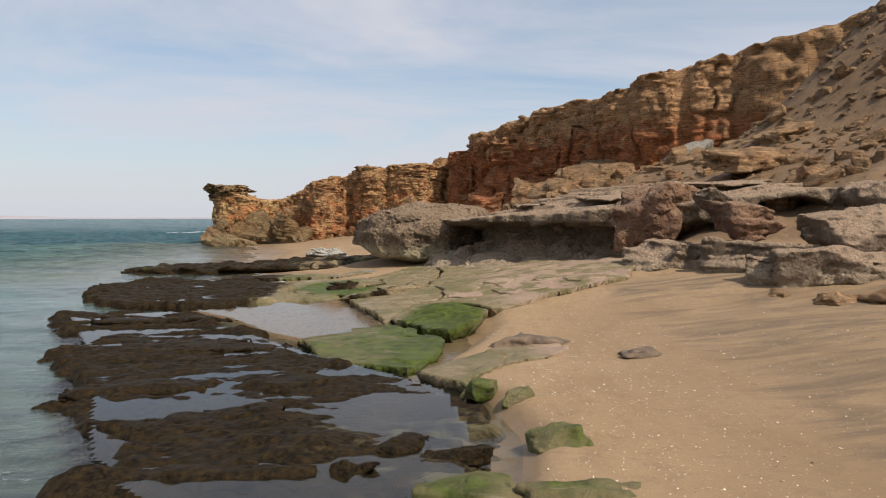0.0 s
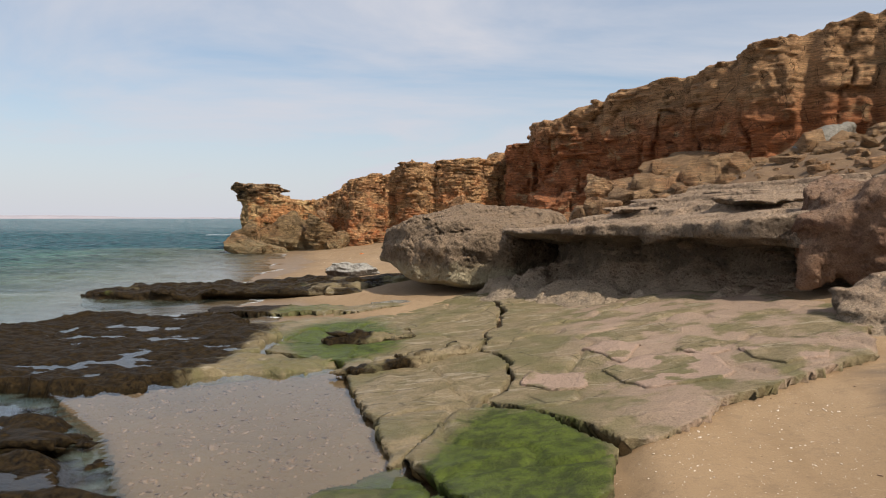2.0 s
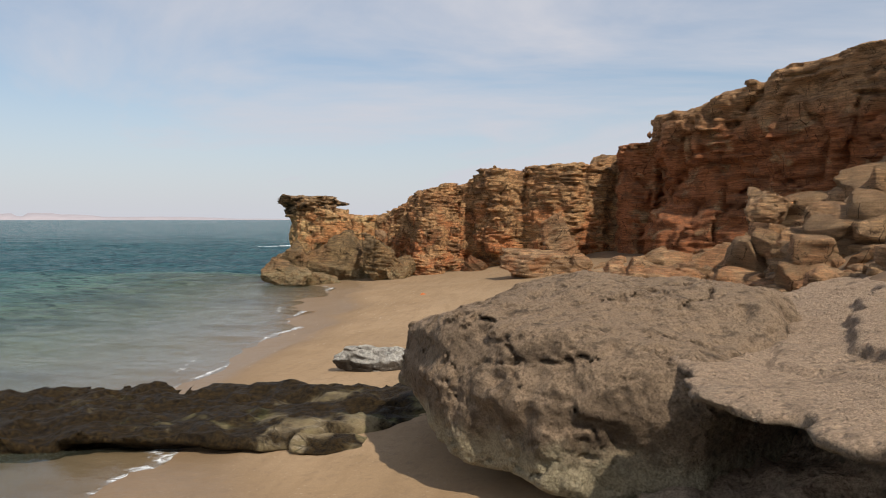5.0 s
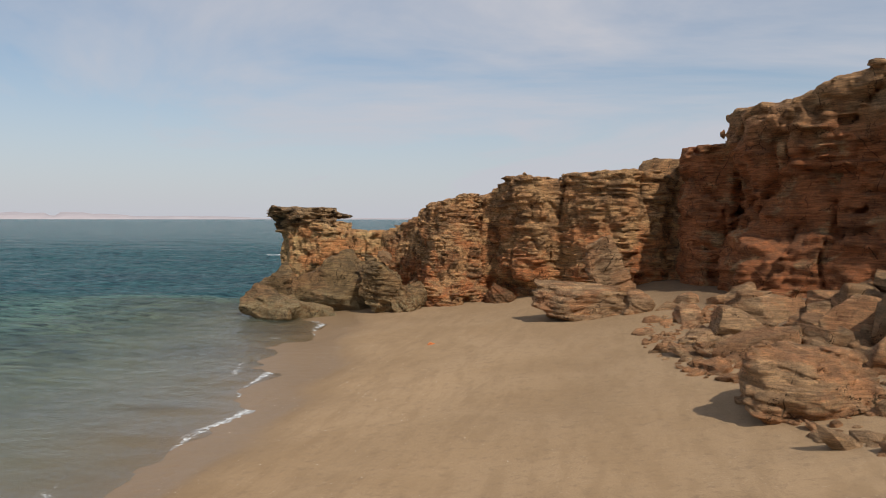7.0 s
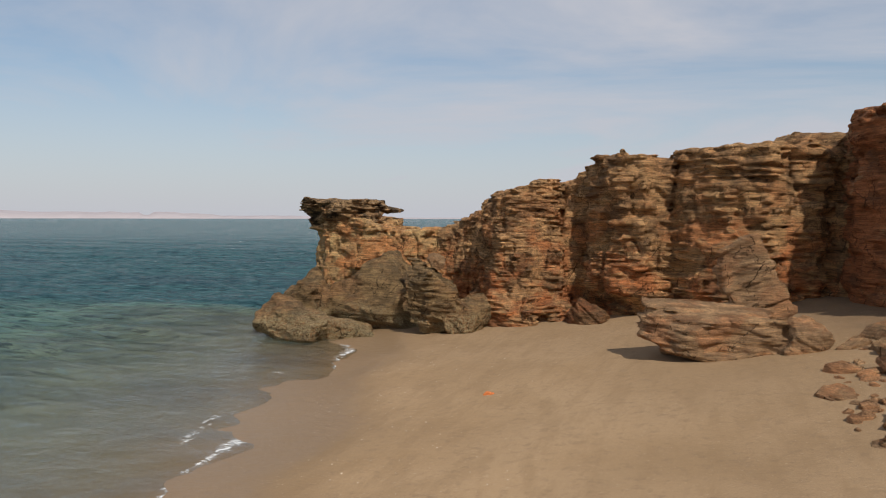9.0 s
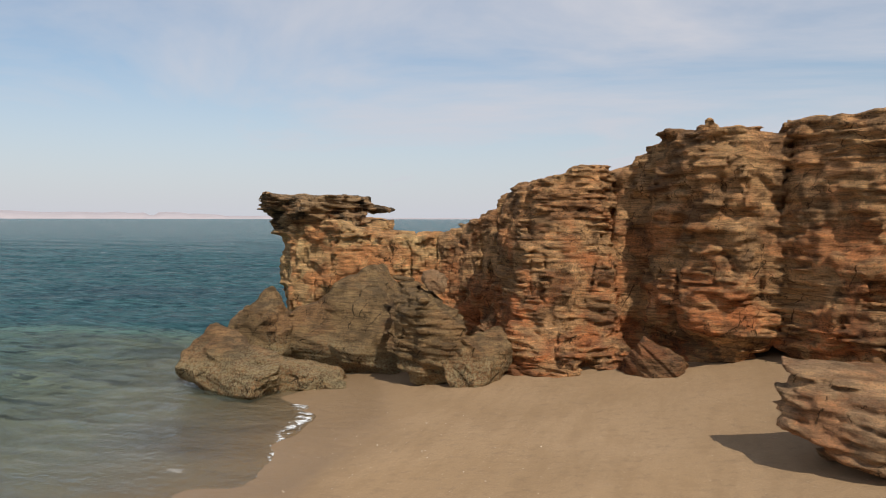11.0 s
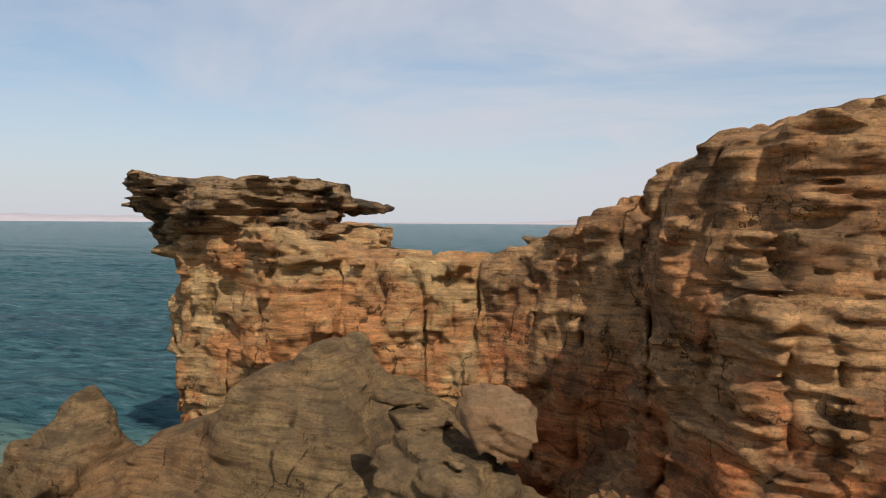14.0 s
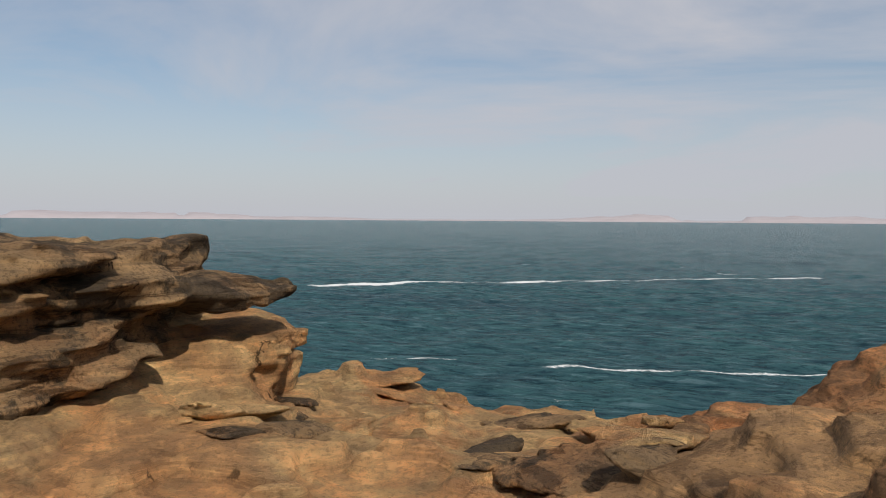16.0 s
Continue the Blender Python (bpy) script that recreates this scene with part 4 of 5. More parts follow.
# ---------- cliffs and headland ----------
def cliff_field(poly, spots, reach, lean, a1, a2, cut, fz=5.0, fx=1.0, seed=0.0, bulge=0.3, jf=0.8, under=None, crest=0.25, floor=-0.3, plain=None, steps=0, clefts=(), bench=None):
    def f(x, y, z):
        top = blend_heights(x, y, spots, reach) + crest * vn(x * 1.3 + seed, y * 1.3, 0.5) + 0.05 * vn(x * 4, y * 4, 0.5) + 0.03 * np.tanh(4 * vn(x * 2.2 + seed, y * 2.2, 0.1)) + 0.02 * np.tanh(5 * vn(x * 5.5 + seed, y * 5.5, 0.1))
        if steps:
            t = top / steps + 0.3 * vn(x * 0.7, y * 0.7, 6.0)
            k = np.floor(t)
            top = steps * (k + 0.35 * (t - k) + 0.65 * ramp01(0.6, 0.75, t - k))
        d = dpoly(x, y, poly) + lean * np.maximum(z - 1.0, 0) - bulge * vn(x * 0.55 + seed, y * 0.55, z * 0.22) - 0.4 * bulge * vn(x * 1.3 + seed, y * 1.3, z * 0.45)
        if under:
            d = d + under[2] * ramp01(under[1], under[0], z + 0.25 * vn(x * 0.8, y * 0.8, 2.0))
        if bench:
            d = d - bench[1] * ramp01(bench[0] + 0.15, bench[0] - 0.15, z + 0.3 * vn(x * 1.1, y * 1.1, 4.0)) - 0.2 * bench[1] * np.maximum(bench[0] - z, 0)
        for cx, cy, depth, width in clefts:
            gap = np.sqrt((x - cx) ** 2 + (y - cy) ** 2) + 0.35 * width * vn(x * 2, y * 2, z * 1.7)
            d = d + depth * np.exp(-(gap / width) ** 2)
        s = strata(x, y, z, a1, a2, fx, fz, seed)
        if plain:
            s = s * (0.35 + 0.65 * ramp01(plain, plain + 0.35, z + 0.2 * vn(x, y, 3.0)))
            s = s - joints(x, y, z, 0.06, 2.1, seed + 3, 0.05)
            s = s + 0.03 * np.tanh(7 * vn(x * 1.9 + seed, y * 1.9, z * 1.6 + 0.5 * x)) + 0.03 * np.tanh(7 * vn(x * 4.1, y * 4.1 + seed, z * 3.3 - 0.8 * x)) + 0.02 * vn(x * 11, y * 11, z * 11)
        s = s + 0.3 * min(a1, 0.1) * np.tanh(6 * vn(x * 2.6 + seed, y * 2.6, z * 2.9 + 0.4 * x)) + 0.22 * min(a1, 0.1) * np.tanh(6 * vn(x * 5.3, y * 5.3 + seed, z * 5.0))
        side = d - s + joints(x, y, z, cut, jf, seed)
        return np.maximum(smax(side, z - top - 0.25 * s, 0.12), floor - z)
    return f


SADDLE = [(-13, 51.5, 3.08), (-11.5, 51.4, 2.98), (-10.6, 51.1, 3.05), (-9.9, 50.9, 3.5), (-9.4, 50.6, 3.65), (-8.95, 50.2, 3.75), (-8.5, 50.1, 3.95), (-8.5, 53, 3.6), (-12.5, 54.8, 2.5), (-11.4, 55.0, 2.4), (-9.8, 54.2, 2.75), (-13.8, 54.3, 2.85), (-12, 53, 2.75)]


def headland():
    stack = holder("sea_stack", (-13.5, 52, 0), "weathered orange-tan sandstone headland with a flat overhanging cap", "sea stack")
    pillar_poly = [(-15.55, 51.0), (-14.95, 50.25), (-13.6, 50.15), (-12.6, 50.5), (-12.8, 52), (-13.4, 53.6), (-15, 53.9), (-15.7, 52.6)]
    pillar = cliff_field(pillar_poly, [(-15, 51, 3.35), (-13.7, 51.2, 3.4), (-13.1, 51.4, 3.15), (-12.7, 51.3, 3.0), (-14, 53, 3.4)], 0.35, 0.03, 0.11, 0.06, 0.12, 5.5, 0.9, 3.0, 0.14, 1.3, crest=0.05, plain=2.75)

    def ledged(x, y, z):
        lip = 0.4 * np.exp(-((z - 3.02 - 0.05 * vn(x * 1.5, y * 1.5, 2.0)) / 0.09) ** 2) * ramp01(-14.9, -15.5, x)
        return pillar(x, y, z) - lip - 0.25 * ramp01(-15.0, -15.6, x) * np.exp(-((z - 2.0) / 0.5) ** 2)

    cap_poly = [(-16.1, 50.8), (-15.4, 50.15), (-14.4, 50.05), (-13.7, 50.4), (-13.25, 50.9), (-13.2, 51.5), (-13.6, 52.5), (-14.6, 53.7), (-15.9, 52.8)]

    def cap(x, y, z):
        s = strata(x, y, z, 0.16, 0.10, 1.2, 5.0, 8.0)
        d = dpoly(x, y, cap_poly) + 0.35 * ramp01(3.5, 3.1, z) - 0.18 * vn(x * 0.9, y * 0.9, z * 2.2 + 4)
        top = 4.0 + 0.07 * vn(x * 1.6, y * 1.6, 0.2) + 0.03 * vn(x * 6, y * 6, 0.2) + 0.05 * ramp01(-14.5, -15.6, x)
        hole = 0.34 * np.exp(-((z - 3.5 - 0.1 * vn(x * 0.8, y * 0.8, 1.0)) / 0.12) ** 2) * ramp01(-0.5, 0.3, vn(x * 0.9, y * 0.9, 7.0)) - 0.06 * np.tanh(4 * vn(x * 3, y * 3, z * 5))
        return np.maximum(smax(d - s + hole, z - top - 0.2 * s, 0.06), 3.05 - z)

    def spike(x, y, z):
        px, py = x + 13.52, y - 52.55
        u, v = px * 0.45 + py * 0.89, -px * 0.89 + py * 0.45
        q = np.sqrt((u / 0.64) ** 2 + (v / 0.42) ** 2)
        return (np.maximum(q - 1, 0) * 0.4 + np.maximum(np.abs(z - 3.7 - 0.03 * vn(x * 2, y * 2, 1.0)) - 0.045, -0.045) + np.where(q < 1, 0.07 * (q - 1), 0)) - 0.06 * vn(x * 3, y * 3, z * 9) - 0.03 * vn(x * 9, y * 9, z * 16)

    wall_poly = [(-13.3, 50.5), (-12.4, 50.45), (-11.5, 50.7), (-10.4, 50.6), (-9.5, 49.9), (-8.2, 49.4), (-7.6, 50), (-7.6, 55), (-10, 55.3), (-12, 55.3), (-13.9, 54.7), (-14, 53)]
    wall = cliff_field(wall_poly, SADDLE, 0.55, 0.10, 0.10, 0.05, 0.15, 5.0, 0.8, 21.0, 0.16, 1.5, crest=0.10, plain=2.8, steps=0.11)
    for nm, f, lo, hi, h, m in (("pillar", ledged, (-16.9, 49.4, -0.4), (-12.0, 54.5, 3.7), 0.034, STACK_ROCK), ("cap", cap, (-17, 49.3, 2.9), (-12.4, 54.4, 4.35), 0.028, CAP_ROCK),
                                ("spike", spike, (-14.2, 51.4, 3.5), (-12.2, 53.9, 3.95), 0.022, CAP_ROCK), ("saddle_wall", lambda x, y, z: np.maximum(wall(x, y, z), x + 10.75 + 0.3 * vn(x, y, z * 1.4)), (-14.5, 49.2, -0.4), (-10.3, 56, 4.6), 0.034, STACK_ROCK),
                                ("saddle_wall", lambda x, y, z: np.maximum(wall(x, y, z), -10.8 - x - 0.3 * vn(x, y, z * 1.4)), (-11.2, 49.2, -0.4), (-7.2, 56, 4.6), 0.036, CLIFF)):
        rock_object(nm, f, lo, hi, h, m, stack)


def cliffs():
    cliff = holder("sea_cliff", (-3, 49, 0.4), "layered orange and tan sandstone cliff split into buttresses", "cliff")
    a = cliff_field([(-8.95, 50.2), (-8.85, 48.9), (-8.45, 48.0), (-7.95, 47.55), (-7.0, 47.4), (-6.2, 47.75), (-6.0, 49.2), (-6.2, 51.5), (-8.6, 51.5)],
                    [(-8.95, 50.0, 3.68), (-8.8, 49.3, 3.72), (-8.45, 48.8, 3.95), (-8.0, 48.8, 4.25), (-7.4, 49, 4.3), (-6.8, 49.4, 4.35), (-6.3, 48.5, 4.45), (-8, 53, 4.0)], 0.3, 0.08, 0.08, 0.06, 0.12, 5.8, 1.1, 5.0, 0.2, 1.3, crest=0.10,
                    clefts=((-6.75, 47.45, 0.5, 0.2), (-8.6, 47.95, 0.35, 0.25)), bench=(1.15, 0.3))
    b = cliff_field([(-6.6, 50.6), (-6.2, 49.1), (-5.5, 47.7), (-4.7, 46.9), (-3.9, 46.65), (-3.1, 47.2), (-2.7, 50), (-2.8, 51), (-6.6, 51.3)],
                    [(-6.3, 48.9, 4.5), (-5.8, 48.5, 4.75), (-5.3, 47.6, 5.15), (-5.2, 48.6, 5.15), (-4.4, 48.0, 5.0), (-3.4, 49, 5.0), (-5, 53, 5.0)], 0.35, 0.06, 0.13, 0.08, 0.16, 4.6, 0.8, 13.0, 0.25, 0.9, under=(0.9, 1.4, 0.5), crest=0.12, clefts=((-5.75, 48.1, 0.25, 0.2), (-3.5, 46.9, 0.25, 0.2)))
    c = cliff_field([(-3.6, 50.3), (-3.4, 47.2), (-2.7, 46.5), (-2.0, 46.2), (-1.0, 46.1), (0.1, 46.7), (0.8, 47.6), (1.2, 50), (-3.2, 50.6)],
                    [(-2.2, 46.5, 5.15), (-1, 46.6, 5.2), (0.2, 47.2, 5.15), (-1, 52, 5.2)], 0.8, 0.05, 0.13, 0.08, 0.18, 4.4, 0.7, 27.0, 0.28, 0.8, under=(0.5, 1.3, 0.7), crest=0.12, clefts=((-1.5, 46.1, 0.18, 0.12), (-0.4, 46.3, 0.2, 0.12)))
    back = cliff_field([(-8.2, 50.4), (-6.9, 48.9), (-6.3, 48.2), (-5.7, 48.3), (-3.2, 49.3), (-2.8, 48.4), (-0.2, 47.6), (1.2, 46.6), (2.6, 46.2), (4.5, 49), (5, 58), (-7.6, 55.3)],
                       [(-8.3, 50.5, 4.2), (-6.5, 49.6, 4.45), (-5, 50, 4.9), (-3, 49.5, 5.0), (-0.5, 48.4, 5.1), (1.6, 47, 5.4), (3, 47, 6.3), (-8.3, 53, 3.5), (-8.2, 55, 3.2), (-6.4, 54, 4.2), (-4, 54, 4.8), (3, 54, 6)], 0.6, 0.04, 0.13, 0.06, 0.25, 4.6, 0.8, 19.0, 0.3, 0.9, crest=0.12)
    tower = cliff_field([(0.6, 47.4), (0.75, 45.9), (1.3, 45.2), (2.0, 45.1), (2.6, 46), (2, 48)], [(1.3, 45.8, 5.9), (1.8, 46, 5.8)], 0.8, 0.02, 0.13, 0.05, 0.2, 4.4, 0.8, 31.0, 0.25, 0.9, crest=0.1)
    d_spots = [(1.95, 42.8, 6.7), (2.6, 42.1, 6.8), (4.3, 40.7, 7.35), (5.8, 39.1, 7.75), (7.0, 37.8, 7.75), (7.8, 36.4, 7.6), (8.8, 34.7, 7.7), (9.25, 34, 8.05), (10.2, 33.5, 8.45), (11.5, 32.8, 8.6), (13.2, 32, 9.05),
               (14.4, 31.1, 9.45), (15.5, 30.3, 9.6), (17.4, 29, 10.2), (22, 27, 11), (34, 20, 12), (10, 45, 7.3), (20, 42, 9.5), (6, 52, 6.5), (5, 45, 6.9), (9, 40, 7.7), (13, 36, 8.8)]
    d_poly = [(5, 52), (3.3, 47), (1.9, 45.6), (2.0, 44.2), (2.25, 42.85), (3.1, 41.95), (4.2, 41.1), (5.6, 39.6), (6.7, 38.35), (7.25, 37.6), (7.6, 36.4), (8.6, 34.5), (9.3, 33.5), (11.2, 32.7), (13.2, 31.8),
              (15.5, 30.2), (18, 28.5), (24, 24.5), (33.5, 19.6), (38, 60), (5.5, 60)]
    d = cliff_field(d_poly, d_spots, 1.0, 0.0, 0.16, 0.10, 0.35, 3.4, 0.6, 41.0, 0.28, 0.7, under=(4.4, 5.6, 0.3), crest=0.12, floor=-0.2,
                    clefts=((7.4, 37.0, 1.0, 0.3), (10.95, 32.85, 0.9, 0.28), (4.7, 40.2, 0.5, 0.18), (8.7, 34.4, 0.6, 0.22), (13.0, 31.9, 0.7, 0.3), (15.6, 30.1, 0.8, 0.3)), bench=(3.0, 0.5))
    for nm, f, lo, hi, h, m in (("buttress", a, (-9.6, 46.4, -0.1), (-5.4, 52.2, 5.1), 0.03, CLIFF), ("buttress", b, (-7.6, 45.9, -0.1), (-2, 51.9, 5.9), 0.042, CLIFF),
                                ("buttress", c, (-4.2, 44.9, -0.1), (2.0, 51.2, 5.9), 0.047, CLIFF), ("rock_wall", back, (-9, 45.5, -0.1), (5.4, 58.5, 6.9), 0.12, CLIFF), ("buttress", tower, (0, 44.4, -0.1), (3.2, 48.6, 6.5), 0.05, HIGH_CLIFF),
                                ("rock_wall", d, (0.6, 30, 0.2), (13, 60.5, 10.5), 0.092, HIGH_CLIFF),
                                ("rock_wall", lambda x, y, z: np.maximum(d(x, y, z), 12.9 - x), (12.6, 18, 1), (39, 61, 13.5), 0.19, HIGH_CLIFF)):
        rock_object(nm, f, lo, hi, h, m, cliff, margin=0.5)


# ---------- loose and standing rocks ----------
def turn(rx, ry, rz):
    return np.array(Euler((radians(rx), radians(ry), radians(rz))).to_matrix(), np.float32)


def boulder(name, at, size, rot, material, label, seed, detail=34, bed=0.025, lump=0.06, planes=11, group="", category="boulder", fz=9.0, squash=1.0, stains=None, cuts=()):
    """An angular block: a few random faces cut it, beds and lumps roughen it. at: middle of its foot; size: full extents."""
    rng = np.random.RandomState(seed)
    r = turn(*rot)
    half = np.array(size, np.float32) / 2
    mid = np.array((at[0], at[1], at[2] + half[2] * squash))
    ns = rng.normal(size=(planes, 3))
    ns = ns / np.linalg.norm(ns, axis=1, keepdims=True)
    ns = np.concatenate([ns, np.eye(3), -np.eye(3)])
    ds = np.concatenate([rng.uniform(0.72, 1.0, planes), rng.uniform(0.85, 1.0, 6)])
    least = float(half.min())

    def f(x, y, z):
        p = np.stack([x - mid[0], y - mid[1], z - mid[2]], 1) @ r
        q = p / half
        g = q @ ns[0] - ds[0]
        for n, dd in zip(ns[1:], ds[1:]):
            g = smax(g, q @ n - dd, 0.028)
        for (ox, oy, oz), (nx, ny, nz) in cuts:
            g = smax(g, ((x - ox) * nx + (y - oy) * ny + (z - oz) * nz) / least, 0.045)
        s = seed * 1.37
        k = 1 / max(0.35, least * 2)
        a, b, c = p[:, 0], p[:, 1], p[:, 2]
        rough = lump * vn(a * 2.2 * k + s, b * 2.2 * k, c * 2.2 * k) + 0.35 * lump * np.tanh(4 * vn(a * 5 * k + s, b * 5 * k, c * 5 * k)) + 0.25 * lump * vn(a * 13 * k + s, b * 13 * k, c * 13 * k)
        return g * least - least * 2 * rough - beds(a, b, c, 0.7 * fz, bed, 0.6 * bed, 1.3, s) - beds(a, b, c, 1.9 * fz, 0.4 * bed, 0.3 * bed, 3.0, s + 2)

    ext = np.abs(r) @ half * 1.12 + 0.06
    h = float(max(size)) / detail
    ob = rock_object(name, f, tuple(mid - ext), tuple(mid + ext), h, material, margin=0.15 + 0.3 * least, attrs=stains)
    return tagged(ob, label, category, group)


def shelf():
    """The undercut ledge above the platform, with thin terraces on its back."""
    lip = [(0.05, 21.6), (0.15, 20.3), (1.1, 18.7), (2.2, 17.6), (3.3, 16.5), (4.2, 15.9), (5.5, 15.2), (7.5, 14.6), (10, 15), (10, 29), (4, 29.5), (1.5, 26), (0.6, 23.5)]

    def f(x, y, z):
        top = 1.72 + 0.075 * np.clip(x - 0.5, 0, 9) + 0.012 * (20 - y) + 0.05 * fbm(x * 0.8, y * 0.8, 3.0, 4)
        step = dpoly(x, y, lip) + 0.45 * vn(x * 0.6, y * 0.6, 7.0) + 0.12 * vn(x * 2.4, y * 2.4, 3.0)
        for at, rise in ((-0.9, 0.05), (-1.5, 0.12), (-2.3, 0.08), (-2.7, 0.13), (-3.4, 0.07), (-3.9, 0.13)):
            top = top + rise * ramp01(at, at - 0.05, step)
        d = dpoly(x, y, lip) - 0.22 * vn(x * 0.9, y * 0.9, 1.0) - 0.10 * vn(x * 2.7, y * 2.7, z * 1.2) - 0.05 * np.tanh(4 * vn(x * 5, y * 5, z * 3))
        hollow = 1.05 * ramp01(1.66, 1.48, z + 0.13 * vn(x * 1.8, y * 1.8, 5.0)) * ramp01(-0.2, 0.75, z)
        flute = 0.13 * vn(x * 2.6 + 4, y * 2.6, z * 0.5)
        skirt = -1.5 * np.clip((1.12 - z - 0.16 * vn(x * 2.8, y * 2.8, 1.0) - 0.07 * vn(x * 7, y * 7, 1.0)) / 0.55, 0, 1) ** 1.5
        s = strata(x, y, z, 0.045, 0.022, 0.8, 7.0, 17.0)
        pits = 0.07 * np.tanh(4 * np.maximum(vn(x * 3.4, y * 3.4, z * 3.4) - 0.25, 0)) * (z < 1.5)
        q = np.sqrt(((x - 7.2) / 0.85) ** 2 + ((y - 14.9) / 1.8) ** 2 + ((z - 1.75) / 0.45) ** 2) - 1
        rock = smax(d + hollow + skirt * 0.8 - s + pits + flute * (z < 1.35), z - top - 0.3 * s, 0.05)
        return np.maximum(np.maximum(rock, -0.45 * q - 0.06 * vn(x * 2, y * 2, z * 4)), 0.0 - z)

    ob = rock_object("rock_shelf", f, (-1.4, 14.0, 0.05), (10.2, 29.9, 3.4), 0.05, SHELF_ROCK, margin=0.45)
    tagged(ob, "grey-brown undercut rock shelf with a dark hollow beneath its lip", "rock shelf")
    for i, (px, py, pz, sx, sy, rz) in enumerate(((3.0, 20.6, 2.0, 2.6, 1.3, 30), (4.6, 18.6, 2.18, 2.8, 1.4, 25), (3.2, 22.8, 2.08, 2.4, 1.2, 40), (5.4, 20.4, 2.32, 2.8, 1.5, 20), (6.6, 17.2, 2.45, 3.0, 1.3, 8), (4.6, 24.4, 2.25, 2.6, 1.4, 35))):
        bed = boulder("bed", (px, py, pz), (sx, sy, 0.17), (0, -2, rz), SHELF_ROCK, "thin pale rock bed lying on the shelf", 400 + i, 60, 0.015, 0.05, category="")
        bed.parent = ob
        bed.matrix_parent_inverse = Matrix.Translation(ob.location).inverted()


def main_boulder():
    """The great tilted block between the platform and the far beach."""
    out = [(-2.85, 23.6), (-2.2, 22.1), (-1.0, 21.2), (0.3, 21.0), (1.3, 22.0), (1.9, 24.0), (0.8, 25.6), (-1.0, 25.4), (-2.4, 24.9)]

    def f(x, y, z):
        top = blend_heights(x, y, [(-2.7, 23.6, 1.55), (-1.9, 23.2, 1.95), (-0.9, 23.3, 2.28), (0.4, 23.3, 2.2), (1.4, 23.8, 2.05), (-0.8, 21.9, 1.95), (0.2, 21.6, 1.75), (-0.5, 25, 2.0)], 0.55)
        top = top + 0.05 * fbm(x * 1.6, y * 1.6, 2.0, 4, 0.6)
        d = dpoly(x, y, out) - 0.08 * vn(x * 1.1, y * 1.1, z * 1.1) - 0.05 * np.tanh(4 * vn(x * 2.2, y * 2.2, z * 2.2)) - 0.03 * vn(x * 6, y * 6, z * 6)
        d = d + 1.1 * ramp01(0.1, -0.16, z - 0.52 - 0.25 * ramp01(-1.5, -2.6, x) + 0.08 * vn(x * 1.5, y * 1.5, 3.0)) + 0.12 * np.maximum(1.35 - z, 0) + 0.5 * np.maximum(z - 1.3, 0)
        n = vn(x * 0.7 + 2, y * 0.7, z * 1.9) + 0.3 * vn(x * 3.5, y * 3.5, z * 3.5) + 0.12 * vn(x * 9, y * 9, z * 9)
        crack = 0.11 * np.exp(-(n / 0.02) ** 2) + 0.025 * np.exp(-(vn(x * 1.9, y * 1.9 + 7, z * 2.4) / 0.025) ** 2)
        pit = 0.05 * np.tanh(5 * np.maximum(vn(x * 5, y * 5, z * 5) - 0.42, 0))
        return np.maximum(smax(d, z - top, 0.16) + crack + pit - 0.02 * vn(x * 9, y * 9, z * 9) - 0.012 * vn(x * 19, y * 19, z * 19), 0.32 - z)

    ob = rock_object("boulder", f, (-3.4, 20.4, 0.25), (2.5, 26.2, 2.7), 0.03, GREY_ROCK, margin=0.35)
    tagged(ob, "huge grey pitted boulder with a pale crusted foot beside the shelf", "boulder")


def long_reef():
    out = [(-10.6, 23.9), (-9.6, 22.9), (-6.6, 22.9), (-5.1, 23.2), (-3.8, 23.6), (-2.7, 24.5), (-1.6, 25.4), (-2.2, 26.3), (-3.3, 26.3), (-5.5, 25.9), (-7.5, 26.0), (-9.4, 25.0)]

    def f(x, y, z):
        top = 0.16 + 0.04 * (x + 8) * (x > -8) - 0.05 * ramp01(-8, -10.5, x) + 0.08 * fbm(x * 1.5, y * 1.8, 4.0, 4, 0.65)
        d = dpoly(x, y, out) - 0.25 * fbm(x * 0.9, y * 0.9, z * 2, 3) + 0.3 * ramp01(0.14, 0.0, z) * (x > -7)
        return np.maximum(smax(d, z - top, 0.06) - 0.038 * fbm(x * 3.5, y * 3.5, z * 8, 3, 0.65), -0.3 - z)

    def stains(v):
        x, y, z = v.T
        o = 0 * x
        bright = ramp01(-6.5, -3.5, x)
        return {"algae": 0.32 + 0.3 * fbm(x * 1.6, y * 1.6, 1.0, 3), "weed": 0.82 - 0.26 * bright + 0.24 * fbm(x * 1.5, y * 2.2, 3.0, 3) + 0.25 * ramp01(0.12, 0.0, z), "plate": o, "wet": o + 0.5}
    ob = rock_object("reef", f, (-11.2, 22.3, -0.32), (-1.0, 27.0, 0.75), 0.04, PLATFORM, attrs=stains)
    tagged(ob, "long low reef ledge furred with dark weed and green algae", "reef")


headland()
cliffs()
shelf()
main_boulder()
long_reef()

